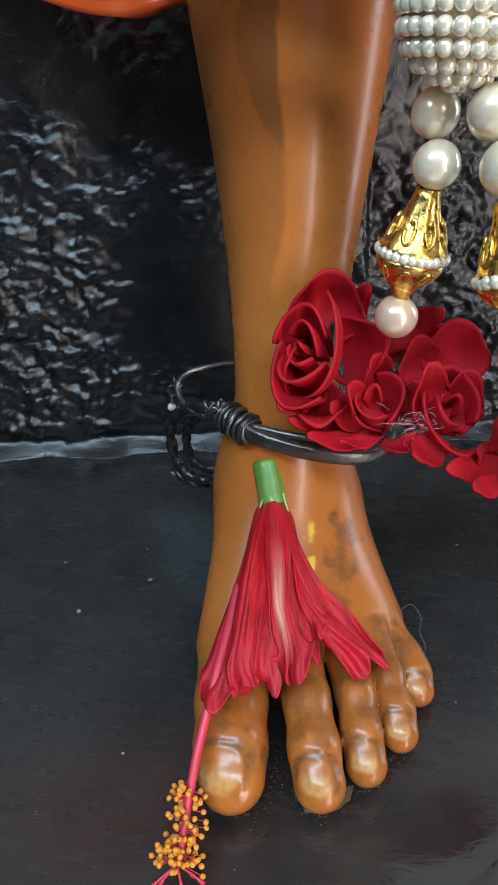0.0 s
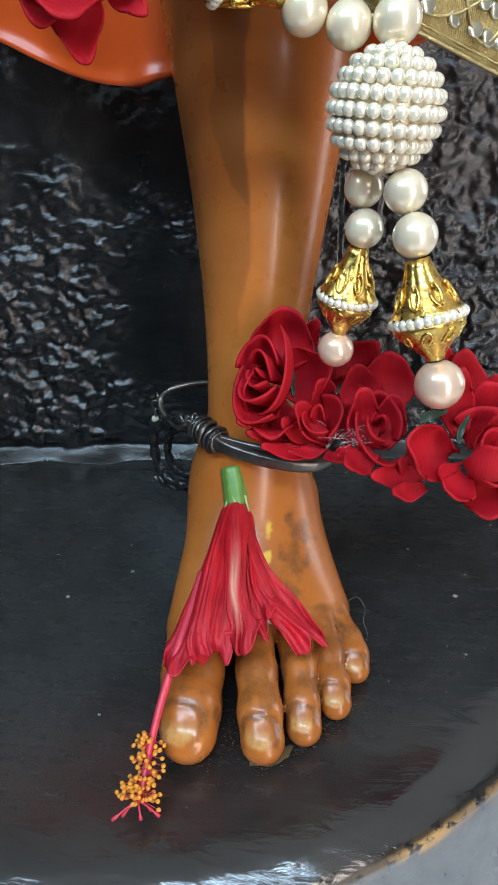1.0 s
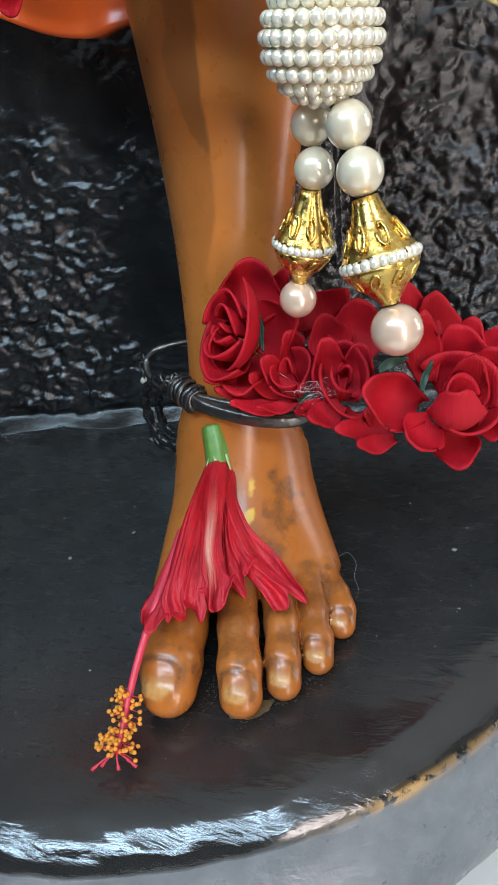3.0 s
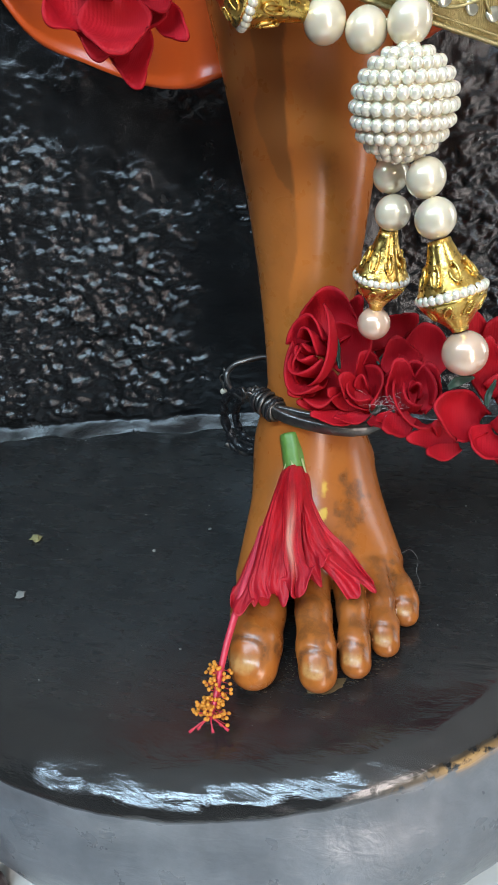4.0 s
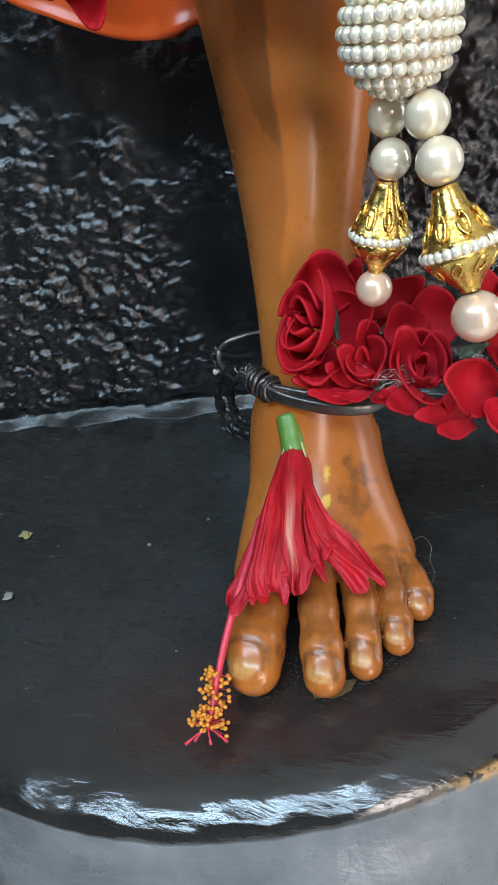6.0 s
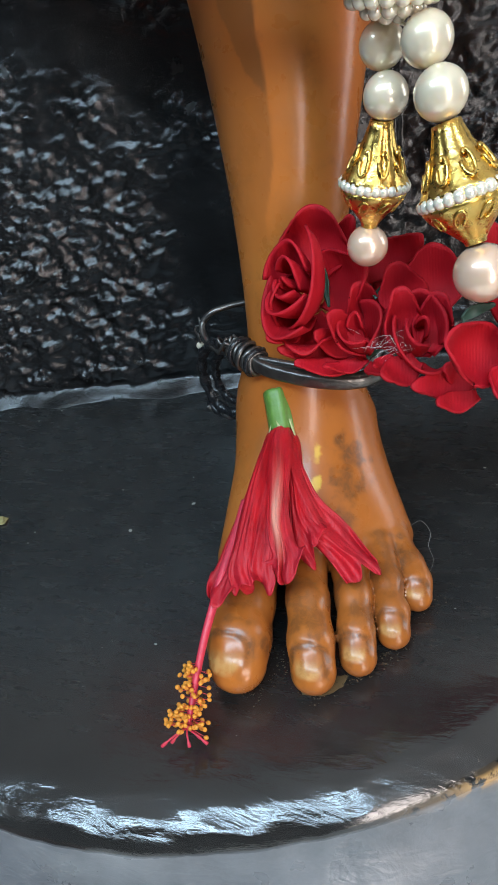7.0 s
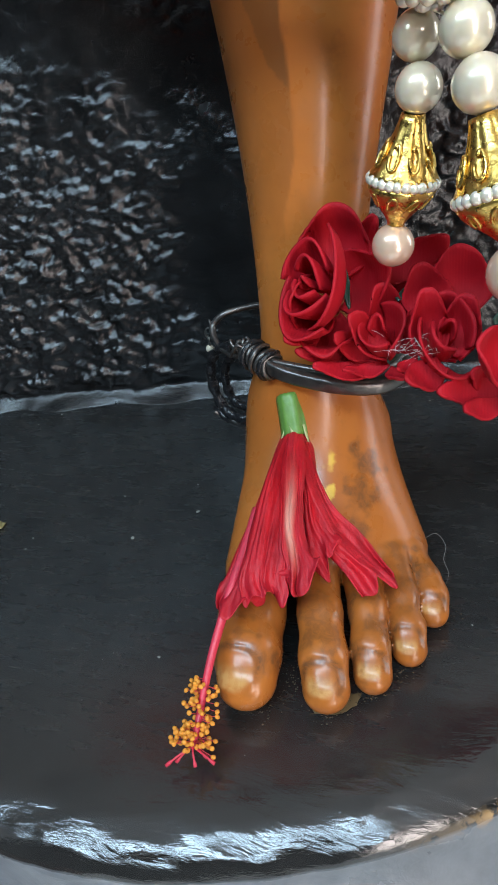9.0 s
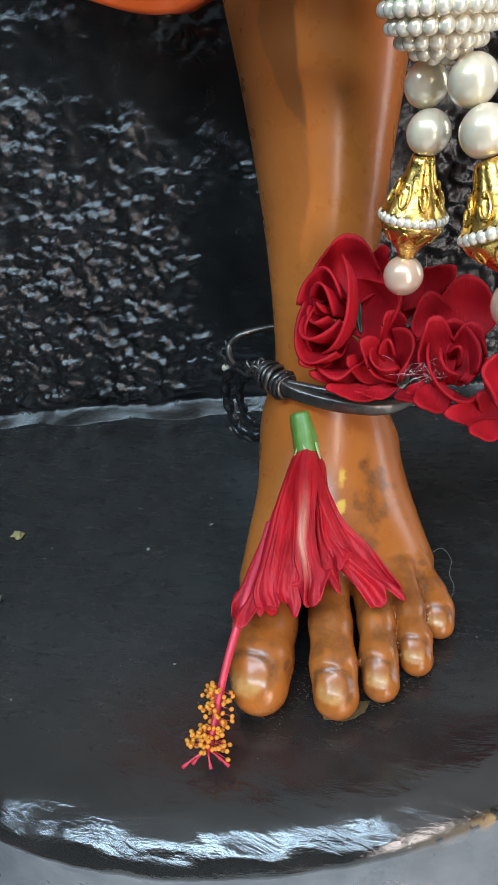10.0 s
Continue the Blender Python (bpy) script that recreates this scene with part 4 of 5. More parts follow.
# ---- anklet ----
def build_anklet():
    t = thing("anklet", (0.066, 0.110, 0.088), "tarnished dark metal anklet with wire-wrapped knot and black cord", "anklet")
    o = t.location

    def add(name, pts, r, mat, label="", n=60, sides=10, flat=1.0, parent=t):
        V, F = tube([Vector(p) - o for p in pts], r, n, sides, flat)
        return part(name, mesh_from(name, V, F, mat), mat, parent, label)

    # flat-faced bar: a rounded square section swept round the ankle
    C = spline([Vector(p) - o for p in ((0.0500, 0.0895, 0.0925), (0.0596, 0.0830, 0.0893), (0.0741, 0.0790, 0.0868), (0.0875, 0.0780, 0.0848), (0.1000, 0.0820, 0.0836), (0.1065, 0.0930, 0.0842), (0.1060, 0.108, 0.087), (0.098, 0.124, 0.092))], 80)
    rows = []
    for i, c in enumerate(C):
        d = (C[min(i + 1, 79)] - C[max(i - 1, 0)]).normalized()
        out = d.cross(Vector((0, 0, 1))).normalized()
        up = out.cross(d)
        s = i / 79
        ring = []
        for q in range(20):
            cu, sv = math.cos(q * math.pi / 10 + 0.1), math.sin(q * math.pi / 10 + 0.1)
            wear = 1 + 0.05 * noise.noise(c * 220 + Vector((q * 0.4, 0, 0)))
            ring.append(c + (out * math.copysign(abs(cu) ** 0.5, cu) * (0.0034 - 0.0006 * s) + up * math.copysign(abs(sv) ** 0.5, sv) * (0.0033 - 0.0008 * s)) * wear)
        rows.append(ring)
    V, F = sheet(rows, True)
    F += [tuple(range(20))[::-1], tuple(range(79 * 20, 80 * 20))]
    part("bangle", mesh_from("bangle", V, F, M_METAL), M_METAL, t, "dark silver flat-faced bangle bar")
    add("bangle", [(0.0560, 0.0845, 0.0925), (0.0741, 0.0800, 0.0910), (0.0890, 0.0800, 0.0896), (0.1000, 0.0850, 0.0885), (0.1035, 0.0950, 0.089), (0.100, 0.112, 0.092)], 0.0015, M_METAL, "thin dark silver bangle bar", 50, 10)
    add("wire_loop", [(0.0500, 0.0905, 0.0925), (0.0400, 0.0985, 0.0890), (0.0303, 0.1060, 0.0862), (0.0215, 0.1150, 0.0885), (0.0190, 0.1210, 0.0930), (0.0240, 0.1230, 0.0975), (0.0301, 0.1260, 0.0985), (0.0380, 0.1300, 0.0985), (0.05, 0.134, 0.097)], 0.0015, M_METAL, "thin springy wire loop", 70, 8)
    add("cord", [(0.0420, 0.0960, 0.0910), (0.0330, 0.1050, 0.0900), (0.0230, 0.1140, 0.0850), (0.0150, 0.1210, 0.0760), (0.0110, 0.1260, 0.0640), (0.0120, 0.1270, 0.0520), (0.0170, 0.1250, 0.0450), (0.0260, 0.1210, 0.0440), (0.0340, 0.1200, 0.0480)], lambda s: 0.0025 + 0.0004 * math.sin(s * 60), M_CORD, "black cord loop", 70, 8)
    add("cord", [(0.0440, 0.0965, 0.0900), (0.0340, 0.1080, 0.0850), (0.0245, 0.1170, 0.0770), (0.0195, 0.1230, 0.0670), (0.0190, 0.1250, 0.0570), (0.0240, 0.1240, 0.0500), (0.0350, 0.1210, 0.0500)], lambda s: 0.0021 + 0.0003 * math.sin(s * 50), M_CORD, "black cord loop", 60, 8)
    # wire wrapping: coils round the joint
    a, b = Vector((0.0445, 0.0935, 0.0925)), Vector((0.0565, 0.0850, 0.0895))
    d = (b - a).normalized()
    R = frame_of(d)
    for i in range(9):
        c = a.lerp(b, (i + 0.4) / 9)
        rr = 0.0053 + 0.0007 * math.sin(i * 2.1)
        tilt = Matrix.Rotation(0.45 * math.sin(i * 3.1), 3, d.orthogonal())
        pts = [c + tilt @ (R @ Vector((math.cos(q) * rr, math.sin(q) * rr, 0.0005 * math.sin(2 * q + i)))) for q in np.linspace(0, 6.35, 14)]
        add("wire_coil", pts, 0.0011, M_CORD if i % 2 else M_METAL, "", 36, 8)
    rng = random.Random(3)
    for i in range(11):
        c = a + Vector((rng.uniform(-0.007, 0.005), rng.uniform(-0.002, 0.003), rng.uniform(-0.002, 0.004)))
        pts = [c + Vector((0.0028 * math.cos(q + i), 0.0024 * math.sin(q + i), 0.0020 * math.sin(2 * q + i))) for q in np.linspace(0, 5.5, 10)]
        add("wire_end", pts, 0.0007, M_METAL, "", 26, 6)
    # twisted tail and small chain
    for k in range(2):
        pts = [Vector((0.0085 + 0.024 * s, 0.1290 - 0.009 * s, 0.0440 - 0.004 * math.sin(s * 3.1) + 0.002 * s)) + Vector((0, 0.0013 * math.cos(s * 14 + k * math.pi), 0.0013 * math.sin(s * 14 + k * math.pi))) for s in np.linspace(0, 1, 22)]
        add("twisted_tail", pts, 0.0017, M_METAL if k else M_CORD, "twisted tail of the cord", 60, 7)
    for i, p in enumerate(((0.0165, 0.124, 0.0925), (0.0150, 0.124, 0.0885), (0.0143, 0.124, 0.0845))):
        c = Vector(p)
        ax = Vector((1, 0.3, 0)) if i % 2 else Vector((0.5, -1, 0))
        ax.normalize()
        pts = [c + ax * 0.0016 * math.cos(q) + Vector((0, 0, 0.0024)) * math.sin(q) for q in np.linspace(0, 6.3, 12)]
        add("chain_link", pts, 0.00045, M_METAL, "", 24, 6)
    ob = bead(t, (0.0140, 0.124, 0.0805), 0.0019, M_BONE, "end_bead")


# ---- garment ----
def build_garment():
    low = spline([(0.030, 0.068, 0.290), (0.0674, 0.070, 0.2691), (0.085, 0.074, 0.2595), (0.1034, 0.082, 0.2503), (0.1423, 0.100, 0.2331), (0.1610, 0.109, 0.2248), (0.1761, 0.117, 0.2177)], 70)
    up = spline([(0.060, 0.070, 0.298), (0.090, 0.072, 0.2800), (0.108, 0.077, 0.2725), (0.1288, 0.086, 0.2650), (0.1500, 0.099, 0.2560), (0.1623, 0.107, 0.2505), (0.1680, 0.111, 0.2480)], 70)
    t = thing("draped_garment", (0.12, 0.09, 0.25), "magenta satin drape with wide gold brocade border hanging before leg", "garment")
    o = t.location

    def band(lo, hi, name):
        n = len(lo)
        rows = []
        for k in np.linspace(0, 1, 14):
            rows.append([lo[i].lerp(hi[i], k) - o + Vector((0, -0.0012 * math.sin(k * math.pi) - 0.0006 * math.sin(i * 0.9), 0.0006 * math.sin(i * 1.7) * (1 - k))) for i in range(n)])
        V, F = thick(rows, 0.0016)
        b = part(name, mesh_from(name, V, F, M_BROCADE), M_BROCADE, t, "gold brocade border with sequins")
        # corded edges and the twining cord
        for k, r in ((0.02, 0.0009), (0.12, 0.0005), (0.90, 0.0006), (0.98, 0.0009)):
            V, F = tube([lo[i].lerp(hi[i], k) - o + Vector((0, -0.0016, 0)) for i in range(0, n, 3)], r, 70, 6)
            part("edge_cord", mesh_from("edge_cord", V, F, M_DULL), M_DULL, b)
        for ph in (0.0, math.pi):
            pts = [lo[i].lerp(hi[i], 0.5 + 0.26 * math.sin(i * 0.42 + ph)) - o + Vector((0, -0.0028, 0)) for i in range(0, n, 2)]
            V, F = tube(pts, 0.0006, 110, 6)
            part("twining_cord", mesh_from("twining_cord", V, F, M_DULL), M_DULL, b)
        me = sphere_mesh("sequin", 0.0031, M_SEQ, 14, 8, 0.3)
        for i in range(2, n - 1, 3):
            for k in (0.34, 0.66):
                ob = part("sequin", me, M_SEQ, b)
                ob.location = lo[i].lerp(hi[i], k + 0.05 * math.sin(i)) - o + Vector((0, -0.0022, 0))
                ob.rotation_euler = (1.35 + 0.2 * math.sin(i * 3.3), 0.5 * math.cos(i), 0.4 + 0.3 * math.sin(i * 1.9))
                ob.scale = (1.0, 0.92, 1.0)
        return b

    band(low, up, "lower_border")
    side_lo = spline([(0.1761, 0.1168, 0.2177), (0.1838, 0.1184, 0.2300), (0.1917, 0.120, 0.2423), (0.205, 0.123, 0.262), (0.225, 0.128, 0.293)], 40)
    side_up = spline([(0.1655, 0.1085, 0.2470), (0.1700, 0.110, 0.2560), (0.1763, 0.1125, 0.2679), (0.188, 0.115, 0.285), (0.20, 0.118, 0.302)], 40)
    side_lo = [p + Vector((0, -0.0035, 0)) for p in side_lo]
    side_up = [p + Vector((0, -0.0035, 0)) for p in side_up]
    band(side_lo, side_up, "side_border")
    # satin field above the border
    rows = []
    for k in np.linspace(0, 1, 20):
        rows.append([up[i] + Vector((0.0016 * k * i / 7, 0.002 + 0.0035 * k * math.sin(i * 0.25), 0.055 * k - 0.003)) - o for i in range(0, 70, 2)])
    V, F = thick(rows, 0.001)
    part("satin_field", mesh_from("satin_field", V, F, M_MAGENTA), M_MAGENTA, t, "bright magenta satin")
    # two embroidered medallions
    for cx, cy, cz, s in ((0.1395, 0.0880, 0.2745, 0.0085), (0.1655, 0.1040, 0.2620, 0.0080)):
        c = Vector((cx, cy, cz)) - o
        ex, ez = Vector((0.86, 0.42, -0.28)).normalized(), Vector((0.25, 0.05, 0.97)).normalized()
        V, F = thick([[c + (ex * 1.0 * math.cos(a) + ez * 1.15 * math.sin(a)) * s * k + Vector((0, -0.0016, 0)) for a in np.linspace(0, 6.28, 30)] for k in np.linspace(0.02, 1, 6)], 0.0008)
        m = part("medallion", mesh_from("medallion", V, F, M_BROCADE), M_BROCADE, t, "silvery embroidered medallion")
        V, F = tube([c + (ex * math.cos(a) + ez * 1.15 * math.sin(a)) * s + Vector((0, -0.002, 0)) for a in np.linspace(0, 6.3, 24)], 0.0006, 60, 6)
        part("edge_cord", mesh_from("edge_cord", V, F, M_DULL), M_DULL, m)
        me = sphere_mesh("sequin", 0.0018, M_SEQ, 12, 8, 0.4)
        for q in range(6):
            ob = part("sequin", me, M_SEQ, m)
            ob.location = c + (ex * math.cos(q * 1.047) + ez * 1.15 * math.sin(q * 1.047)) * s * 0.55 + Vector((0, -0.002, 0))
            ob.rotation_euler = (1.5, 0, 0.4)


M_RESID = plain("tan_residue", (0.17, 0.105, 0.045), 0.5, scale=300, amp=0.3)
M_DULL = plain("antique_gold_thread", (0.50, 0.42, 0.20), 0.35, 0.8, scale=600, amp=0.4, bump=0.0005, bscale=1500)
M_SEQ = plain("silvery_sequin", (0.60, 0.57, 0.44), 0.22, 0.7)


# ---- small things on the platform ----
def build_specks():
    def blob(name, place, r, mat, label, category, seed, flat=0.35, jag=0.5):
        rng = random.Random(seed)
        bm = bmesh.new()
        bmesh.ops.create_icosphere(bm, subdivisions=2, radius=r)
        for v in bm.verts:
            v.co *= 1 + jag * noise.noise(v.co * (1.5 / r) + Vector((seed, 0, 0)))
            v.co.z *= flat
        low = min(v.co.z for v in bm.verts)
        for v in bm.verts:
            v.co.z -= low
        me = bpy.data.meshes.new(name)
        bm.to_mesh(me)
        bm.free()
        me.materials.append(mat)
        ob = new(name, me)
        ob.location = place
        ob.rotation_euler = (0, 0, rng.uniform(0, 6))
        return tagged(ob, label, category)

    blob("petal_scrap", (-0.108, 0.078, 0.0), 0.0034, M_SCRAP, "dry yellowish petal scrap lying on black platform", "debris", 3, 0.4, 0.9)
    blob("paint_chip", (-0.089, 0.031, 0.0), 0.0025, M_DUST, "small whitish paint chip lying on black platform", "debris", 8, 0.4, 0.8)
    blob("paint_chip", (0.0, 0.10, 0.0), 0.0011, M_DUST, "small whitish paint chip lying on black platform", "debris", 5)
    blob("paint_chip", (-0.027, 0.077, 0.0), 0.0011, M_DUST, "small whitish paint chip lying on black platform", "debris", 6)
    blob("paint_chip", (0.167, 0.101, 0.0), 0.0012, M_DUST, "small whitish paint chip lying on black platform", "debris", 7)
    smear = blob("residue", (0.0880, 0.0005, 0.0), 0.0046, M_RESID, "dried tan residue in front of the statue's toe", "residue", 4, 0.04, 0.5)
    smear.rotation_euler = (0, 0, 0.45)
    smear.scale = (1.7, 0.9, 1.0)
    # dust grains: too many to count
    rng = random.Random(11)
    bm = bmesh.new()
    for i in range(120):
        a, r = rng.uniform(0, 6.28), 0.20 * math.sqrt(rng.random())
        x, y = PC[0] + r * math.cos(a), PC[1] + r * math.sin(a)
        if y > rock_base(x) - 0.01 or (0.02 < x < 0.13 and -0.012 < y < 0.16):
            continue
        s = rng.choice((0.00018, 0.00025, 0.0003, 0.00055))
        for v in bmesh.ops.create_icosphere(bm, subdivisions=1, radius=s)["verts"]:
            v.co = Vector((v.co.x * rng.uniform(0.8, 1.8) + x, v.co.y + y, v.co.z * 0.6 + 0.0003))
    me = bpy.data.meshes.new("dust")
    bm.to_mesh(me)
    bm.free()
    me.materials.append(M_DUST)
    tagged(new("dust", me), "fine pale dust grains scattered over platform", "dust", kind="stuff")
    # grime crumbs where the toes meet the platform
    bm = bmesh.new()
    line = spline([(0.043, 0.004, 0), (0.050, -0.008, 0), (0.060, -0.011, 0), (0.069, -0.004, 0), (0.071, 0.012, 0), (0.075, -0.001, 0), (0.085, -0.008, 0), (0.095, 0.000, 0), (0.1, 0.003, 0), (0.107, 0.012, 0), (0.113, 0.017, 0), (0.119, 0.03, 0), (0.126, 0.045, 0)], 240)
    for i in range(420):
        c = line[rng.randrange(240)]
        x, y = c.x + rng.gauss(0, 0.0022), c.y + 0.0030 + rng.gauss(0, 0.0022)
        s = rng.uniform(0.00008, 0.0003)
        for v in bmesh.ops.create_icosphere(bm, subdivisions=1, radius=s)["verts"]:
            v.co = Vector((v.co.x * 1.3 + x, v.co.y * 1.3 + y, v.co.z * 0.5 + 0.0003))
    me = bpy.data.meshes.new("grime")
    bm.to_mesh(me)
    bm.free()
    me.materials.append(M_GRIME)
    tagged(new("grime", me), "brown crumbly residue along the statue's toes", "residue", kind="stuff")
    V, F = tube([(0.1135, 0.072, 0.016), (0.1185, 0.077, 0.0155), (0.1225, 0.074, 0.012), (0.1220, 0.0695, 0.008), (0.1240, 0.0655, 0.0045), (0.1230, 0.062, 0.0008)], 0.00014, 50, 5)
    tagged(new("stray_hair", mesh_from("stray_hair", V, F, M_HAIR)), "curled dark hair beside the statue's small toe", "hair")
    # fluff caught on the roses
    V, F = [], []
    rng = random.Random(2)
    for i in range(46):
        c = Vector((0.1125, 0.0520, 0.1120)) + Vector((rng.gauss(0, 0.003), rng.gauss(0, 0.001), rng.gauss(0, 0.0015)))
        d = Vector((rng.gauss(0, 1), rng.gauss(0, 0.4), rng.gauss(0, 0.7))) * 0.003
        v, f = tube([c, c + d * 0.5 + Vector((0, -0.0008, 0.0008)), c + d], 0.00003, 8, 4)
        F += [tuple(q + len(V) for q in g) for g in f]
        V += v
    tagged(new("cotton_fluff", mesh_from("cotton_fluff", V, F, M_WHITE)), "wisp of white cotton fluff caught on red rose", "fluff", kind="stuff")


build_pendant()
build_strand()
build_rose((0.0847, 0.074, 0.123), "deep red foam rose resting against the statue's ankle", [
    (0.8, 10.1, -14, 1.7, 27.8, 3, 34.3, 1.2, 0.2),
    (5, 2.3, -14, 15.1, 6.1, 9, 33.1, 1.2, 0.2),
    (-1.7, -7.3, -14, -5.4, -17.7, 7, 29.4, 0.9, 0.5),
    (-6, -7.6, -9, -14.6, -15.3, 5, 14.7, 0.6, 0.4),
    (8.2, 13.9, -13, 13.5, 25.5, -2, 11, 0.6, 0.3),
    (-7.4, -3.4, -11, -12.6, -0.2, 6, 23.3, 0.9, 0.1),
], (-6.1, 0.1, 30), [(1.7, 13.1, -2, 5.1, -4.9, -1, 3.2)], ((-6.6, 1.7, 0.0), (-0.66, 0.12, 0.74), 1.4, [(2.0, 17, 0.9, 1.6, 0), (4.0, 18.5, 3.6, 1.5, 0.05), (5.8, 19, 0.4, 1.4, 0.08), (7.6, 18.5, 3.9, 1.4, 0.1), (9.2, 17.5, 0.9, 1.3, 0.12), (10.6, 16.5, 3.4, 1.3, 0.14), (11.8, 15, 5.4, 1.3, 0.18)]), 21)
build_rose((0.0888, 0.063, 0.1041), "deep red foam rose with flattened lower petals", [
    (14.6, -0.4, -7, -15.9, 3.7, 2, 10.7, 0.5, 0.2),
    (14.7, -2, -5, -10.8, -1.5, 4, 8.3, 0.5, 0.2),
    (14.1, 1.7, -8, -2.9, 7.1, 4, 11.7, 0.6, 0.2),
    (15.2, -1.9, -3, 0, -2.9, 5, 6.8, 0.5, 0.2),
], (0, 8.8, 20), [], None, 22)
build_rose((0.1014, 0.0662, 0.1121), "dark red half-open foam rose below the gold tassel", [
    (6, -6.2, -9, 0.4, 14.8, 2, 19.2, 1, 0.2),
    (2.4, -7.6, -6, -9.2, 5.7, 6, 15.8, 1.2, 0.4),
    (9.9, -7.6, -7, 11.6, 6, 4, 15.8, 1, 0.3),
    (2.4, 18.5, -9, 22.5, 29.7, -0, 14.4, 0.5, 0.1),
    (6.3, 15.6, -13, 28.5, 24.3, -5, 15.8, 0.5, 0.2),
    (6.6, -12.3, -5, 6.8, -15.2, 5, 12, 0.8, 0.3),
    (10.6, -6.8, -12, 17.2, 9.7, -4, 21.6, 0.6, 0.2),
], (3.3, 6.9, 25), [(5.5, 10.6, -3, 14.9, 17.7, -0, 3.4)], ((-0.4, -1.5, -3.0), (-0.35, 0.45, 0.82), 1.25, [(2.5, 14, 0.6, 1.6, 0.1), (5, 15, 3.2, 1.5, 0.2), (7.5, 14, 5.6, 1.3, 0.3)]), 23)
build_rose((0.1198, 0.0567, 0.1147), "dark red foam rose with a slit-like opening", [
    (-0.3, -7.4, -5, -3.7, 12.6, 6, 17.7, 1.2, 0.2),
    (5.9, -6.8, -5, 8, 10.8, 5, 17.7, 1.2, 0.2),
    (2.2, -9.3, -3, -9.6, -13.9, 8, 12.7, 0.4, 0.3),
    (9, 7.3, -14, 8.9, 28.2, -5, 25, 0.6, 0.2),
    (2.1, 5.8, -15, -3.9, 22.7, -7, 18.2, 0.5, 0.2),
    (-5.2, -7.8, -5, -12.1, -10.7, 4, 5, 0.3, 0.1),
    (3.3, -8.2, -8, 3.3, 9.2, -5, 20.5, 0.7, 0.1),
], (-0.5, 2.6, 25), [], ((3.1, -1.2, -3.0), (-0.05, 0.25, 0.96), 1.5, [(2.2, 17, 0.2, 1.4, 0.1), (4.2, 18, 3.2, 1.5, 0.15), (6.5, 17, 0.1, 1.4, 0.25), (8.5, 15, 3.3, 1.3, 0.3)]), 24)
build_rose((0.1316, 0.0444, 0.1002), "red foam rose with striped lower petals", [
    (9.8, 1.9, -5, -11.2, 1.6, 5, 10.2, 0.4, 0.3),
    (9.8, -2.6, -3, -4.3, -3.5, 6, 8.4, 0.4, 0.3),
    (9.9, 2.8, -8, -0.3, 6.1, 2, 10.2, 0.4, 0.3),
], (-5.7, 5.4, 25), [], None, 25)
build_rose((0.1533, 0.0444, 0.1146), "bright red open foam rose at the garland's end", [
    (-2.6, -5.7, -13, -23.5, 1.3, 11, 29.5, 1.5, -0.05),
    (0.4, 4.3, -10, -5.7, 24.6, 5, 15.6, 1, 0.2),
    (7.4, -11.8, -1, 3, 2.2, 13, 24.9, -1.3, 0.2),
    (11.1, -7.9, -8, 9.9, 11, 6, 20.3, 1.3, 0.2),
    (17.6, -4.7, -10, 17.7, 14.3, 4, 20.3, 0.8, 0.3),
    (13.7, -1.1, -12, 7, 22.2, -1, 24.3, 0.7, 0.3),
    (19.8, -6.2, -13, 25.3, -1.3, -0, 24.9, 0.7, 0.4),
    (16.3, -9.4, -5, 22.4, -7.2, 5, 15.2, 0.5, 0.4),
    (10.6, -12.8, -14, 10, -23.4, -1, 18.6, 0.8, 0.2),
    (2.3, -9.9, -10, -8.4, -14.9, 6, 20.3, 1.1, 0.1),
], (-1.9, 0.4, 28), [(-18.9, 7.6, 2, -9.6, 11, 4, 4.2), (-4.7, 0.9, 2, -1.5, 10.6, 3, 2.7)], ((9.5, -4.1, -4.0), (-0.1, 0.42, 0.9), 1.15, [(3.6, 17, 4.6, 1.7, 0.25), (6.5, 18, 1.4, 1.7, 0.3), (9.2, 17, 4.2, 1.6, 0.35), (12, 15, 0.3, 1.3, 0.4)]), 26)
build_rose((0.154, 0.0683, 0.1265), "bright red foam rose with pointed upper petals", [
    (1.3, -12, -8, -12.7, 16.4, 2, 20.2, 0.6, 0.2),
    (6.4, -10, -9, -2.5, 13, 0, 19.3, 0.6, 0.2),
    (9.6, -11.7, -8, 21.1, 0.8, 2, 13.4, 0.5, 0.1),
    (9.9, -12.7, -11, 12.9, 4.6, -2, 17.9, 0.5, 0.2),
], (-5.9, 0.1, 25), [], None, 27)
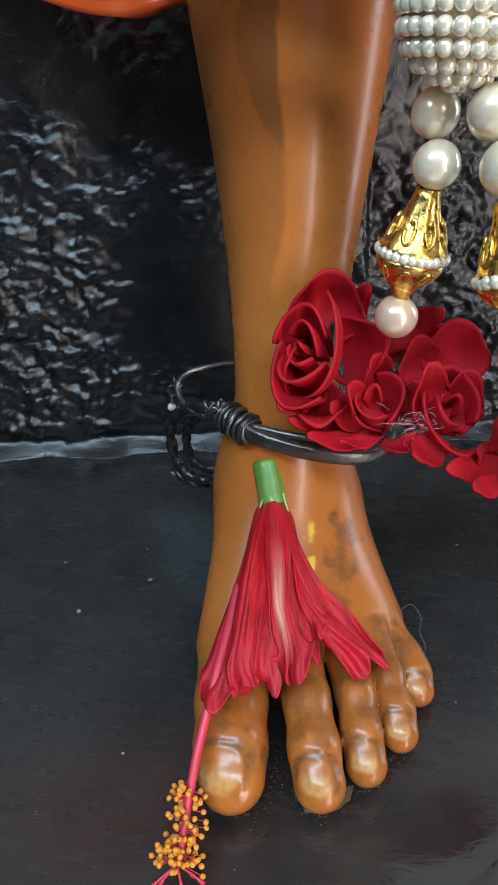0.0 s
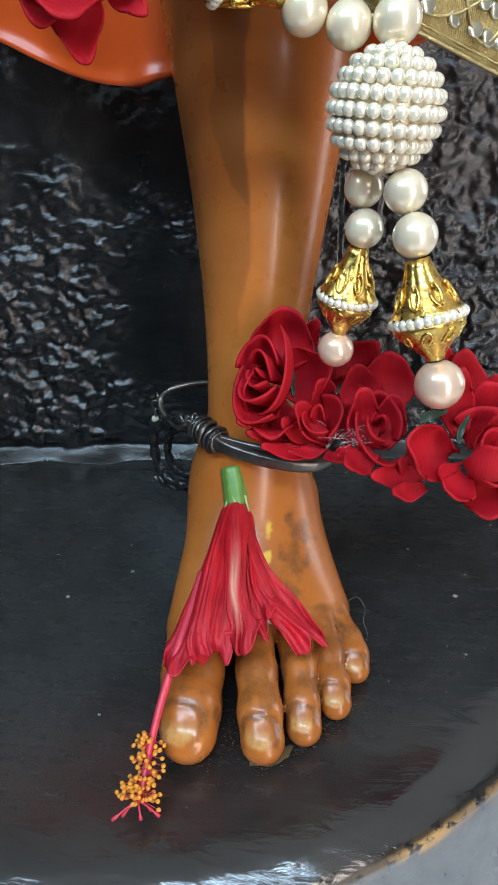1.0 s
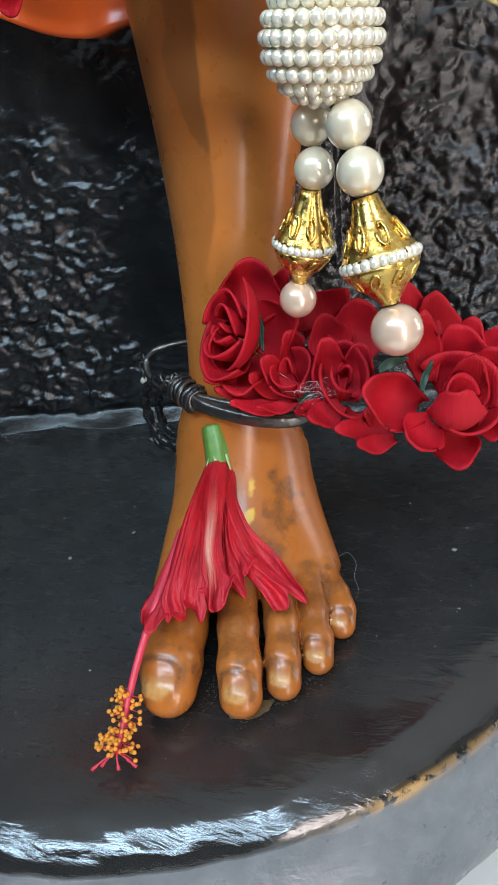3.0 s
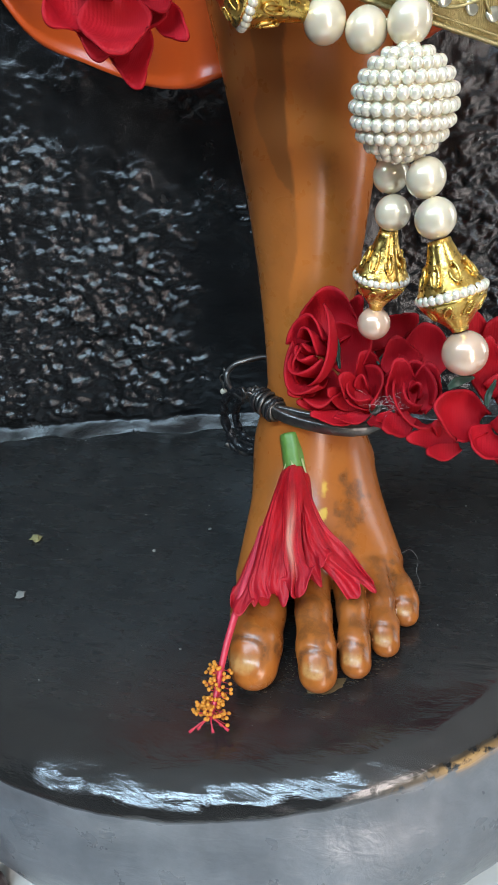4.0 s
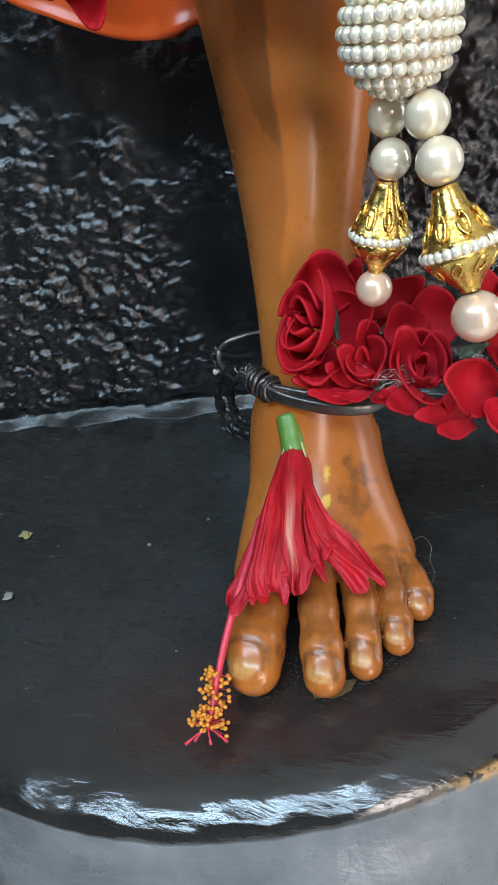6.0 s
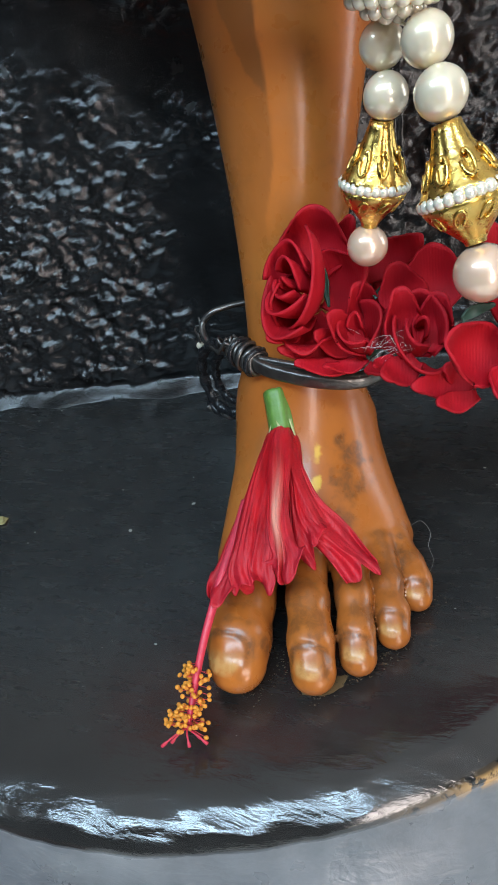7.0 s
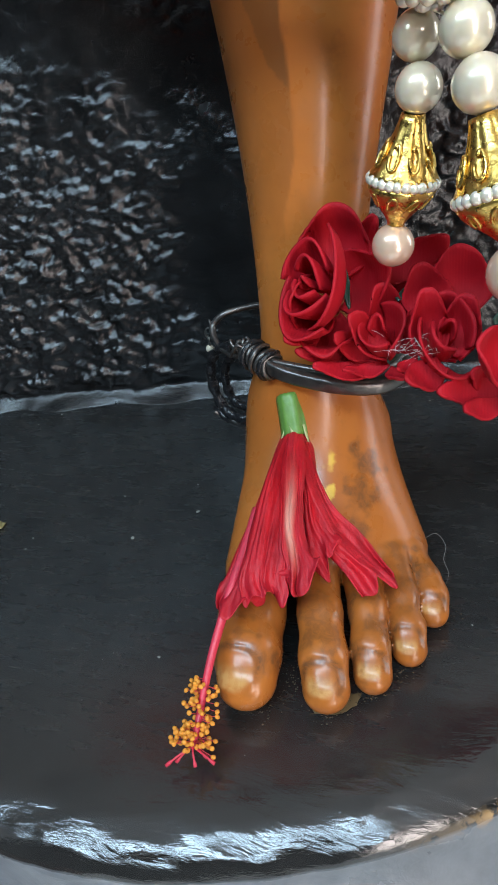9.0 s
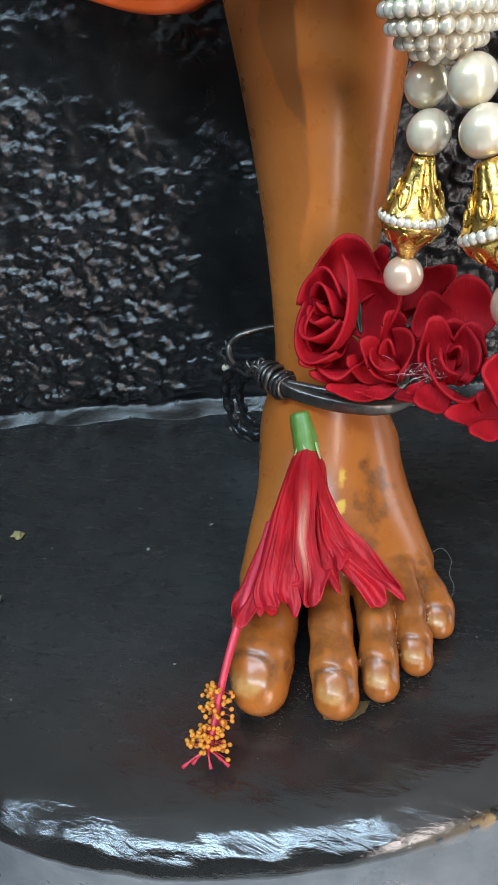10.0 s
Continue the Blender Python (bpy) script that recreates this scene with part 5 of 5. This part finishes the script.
build_rose((0.0205, 0.0682, 0.2699), "bright red open foam rose beside horizontal pearls", [
    (-5.8, 4.5, -11.9, -23.1, 4.1, 3.1, 32.3, 0.9, 0.4),
    (-5.5, 3.3, -4.8, -8.1, 13.9, 7.9, 25.4, 1.2, 0.3),
    (0.5, 3.4, -3.2, 4.5, 18.3, 9, 18.9, 1.3, 0.2),
    (8.4, 1.2, -10.5, 22.6, 4.2, 3.6, 30.1, 0.9, 0.4),
    (-0.2, -2.3, -7.9, 4.2, -26.9, 6.9, 29.7, 0.8, 0.6),
    (-9.8, -0.1, -10.5, -19, -16, 4.7, 19.8, 0.7, 0.4),
    (-3.8, 21.3, -14.7, -0.4, 35.2, 0.6, 36.6, 0.9, 0.3),
    (-2.8, 1.6, -1.9, -2.9, 8.9, 9.8, 12.9, 1.4, 0.1),
    (4.5, 1.3, -1.3, 8, 10.7, 8.1, 12.9, 1.3, 0.1),
], (5.8, -11.2, 30.2), [], ((-2.4, 9.4, -2.3), (-0.12, 0.15, 0.98), 1.6, [(2.4, 17, 0.2, 1.5, 0.15), (4.6, 18, 3.3, 1.6, 0.2), (7.2, 17.5, 0.4, 1.5, 0.25), (9.6, 16, 3.0, 1.4, 0.3), (12, 14, 5.2, 1.2, 0.35)]), 28)
build_rose((0.0218, 0.0703, 0.2601), "bright red foam rose under the upper garland", [
    (-3, 8.8, -11.2, 5.2, -24.3, -0.3, 20.3, 0.6, 0.3),
    (-8.5, 8.2, -10.9, -8.9, -15.4, 0.1, 20.3, 0.6, 0.4),
    (7.4, 9, -10.8, 21.5, -10.3, 0.3, 11.9, 0.6, 0.4),
    (-0.4, 9.3, -14.4, 13.6, -0.3, -4.7, 17.6, 0.5, 0.3),
], (3.1, -3, 25), [], None, 29)
build_rose((0.0462, 0.0955, 0.2794), "bright red foam rose behind the strand's end pearl", [
    (-5.9, 15.4, -8.3, 11.8, -11.5, 1.8, 26.9, 0.5, 0.2),
    (-8.6, 18.1, -10.3, -4.5, -6.7, 0.5, 20.2, 0.5, 0.2),
    (-6.4, 19.6, -13.5, 15.4, 9.2, -5.2, 26.9, 0.5, 0.2),
], (-0.8, -15.5, 25.7), [], None, 30)
build_hibiscus()
build_anklet()
build_garment()
build_specks()
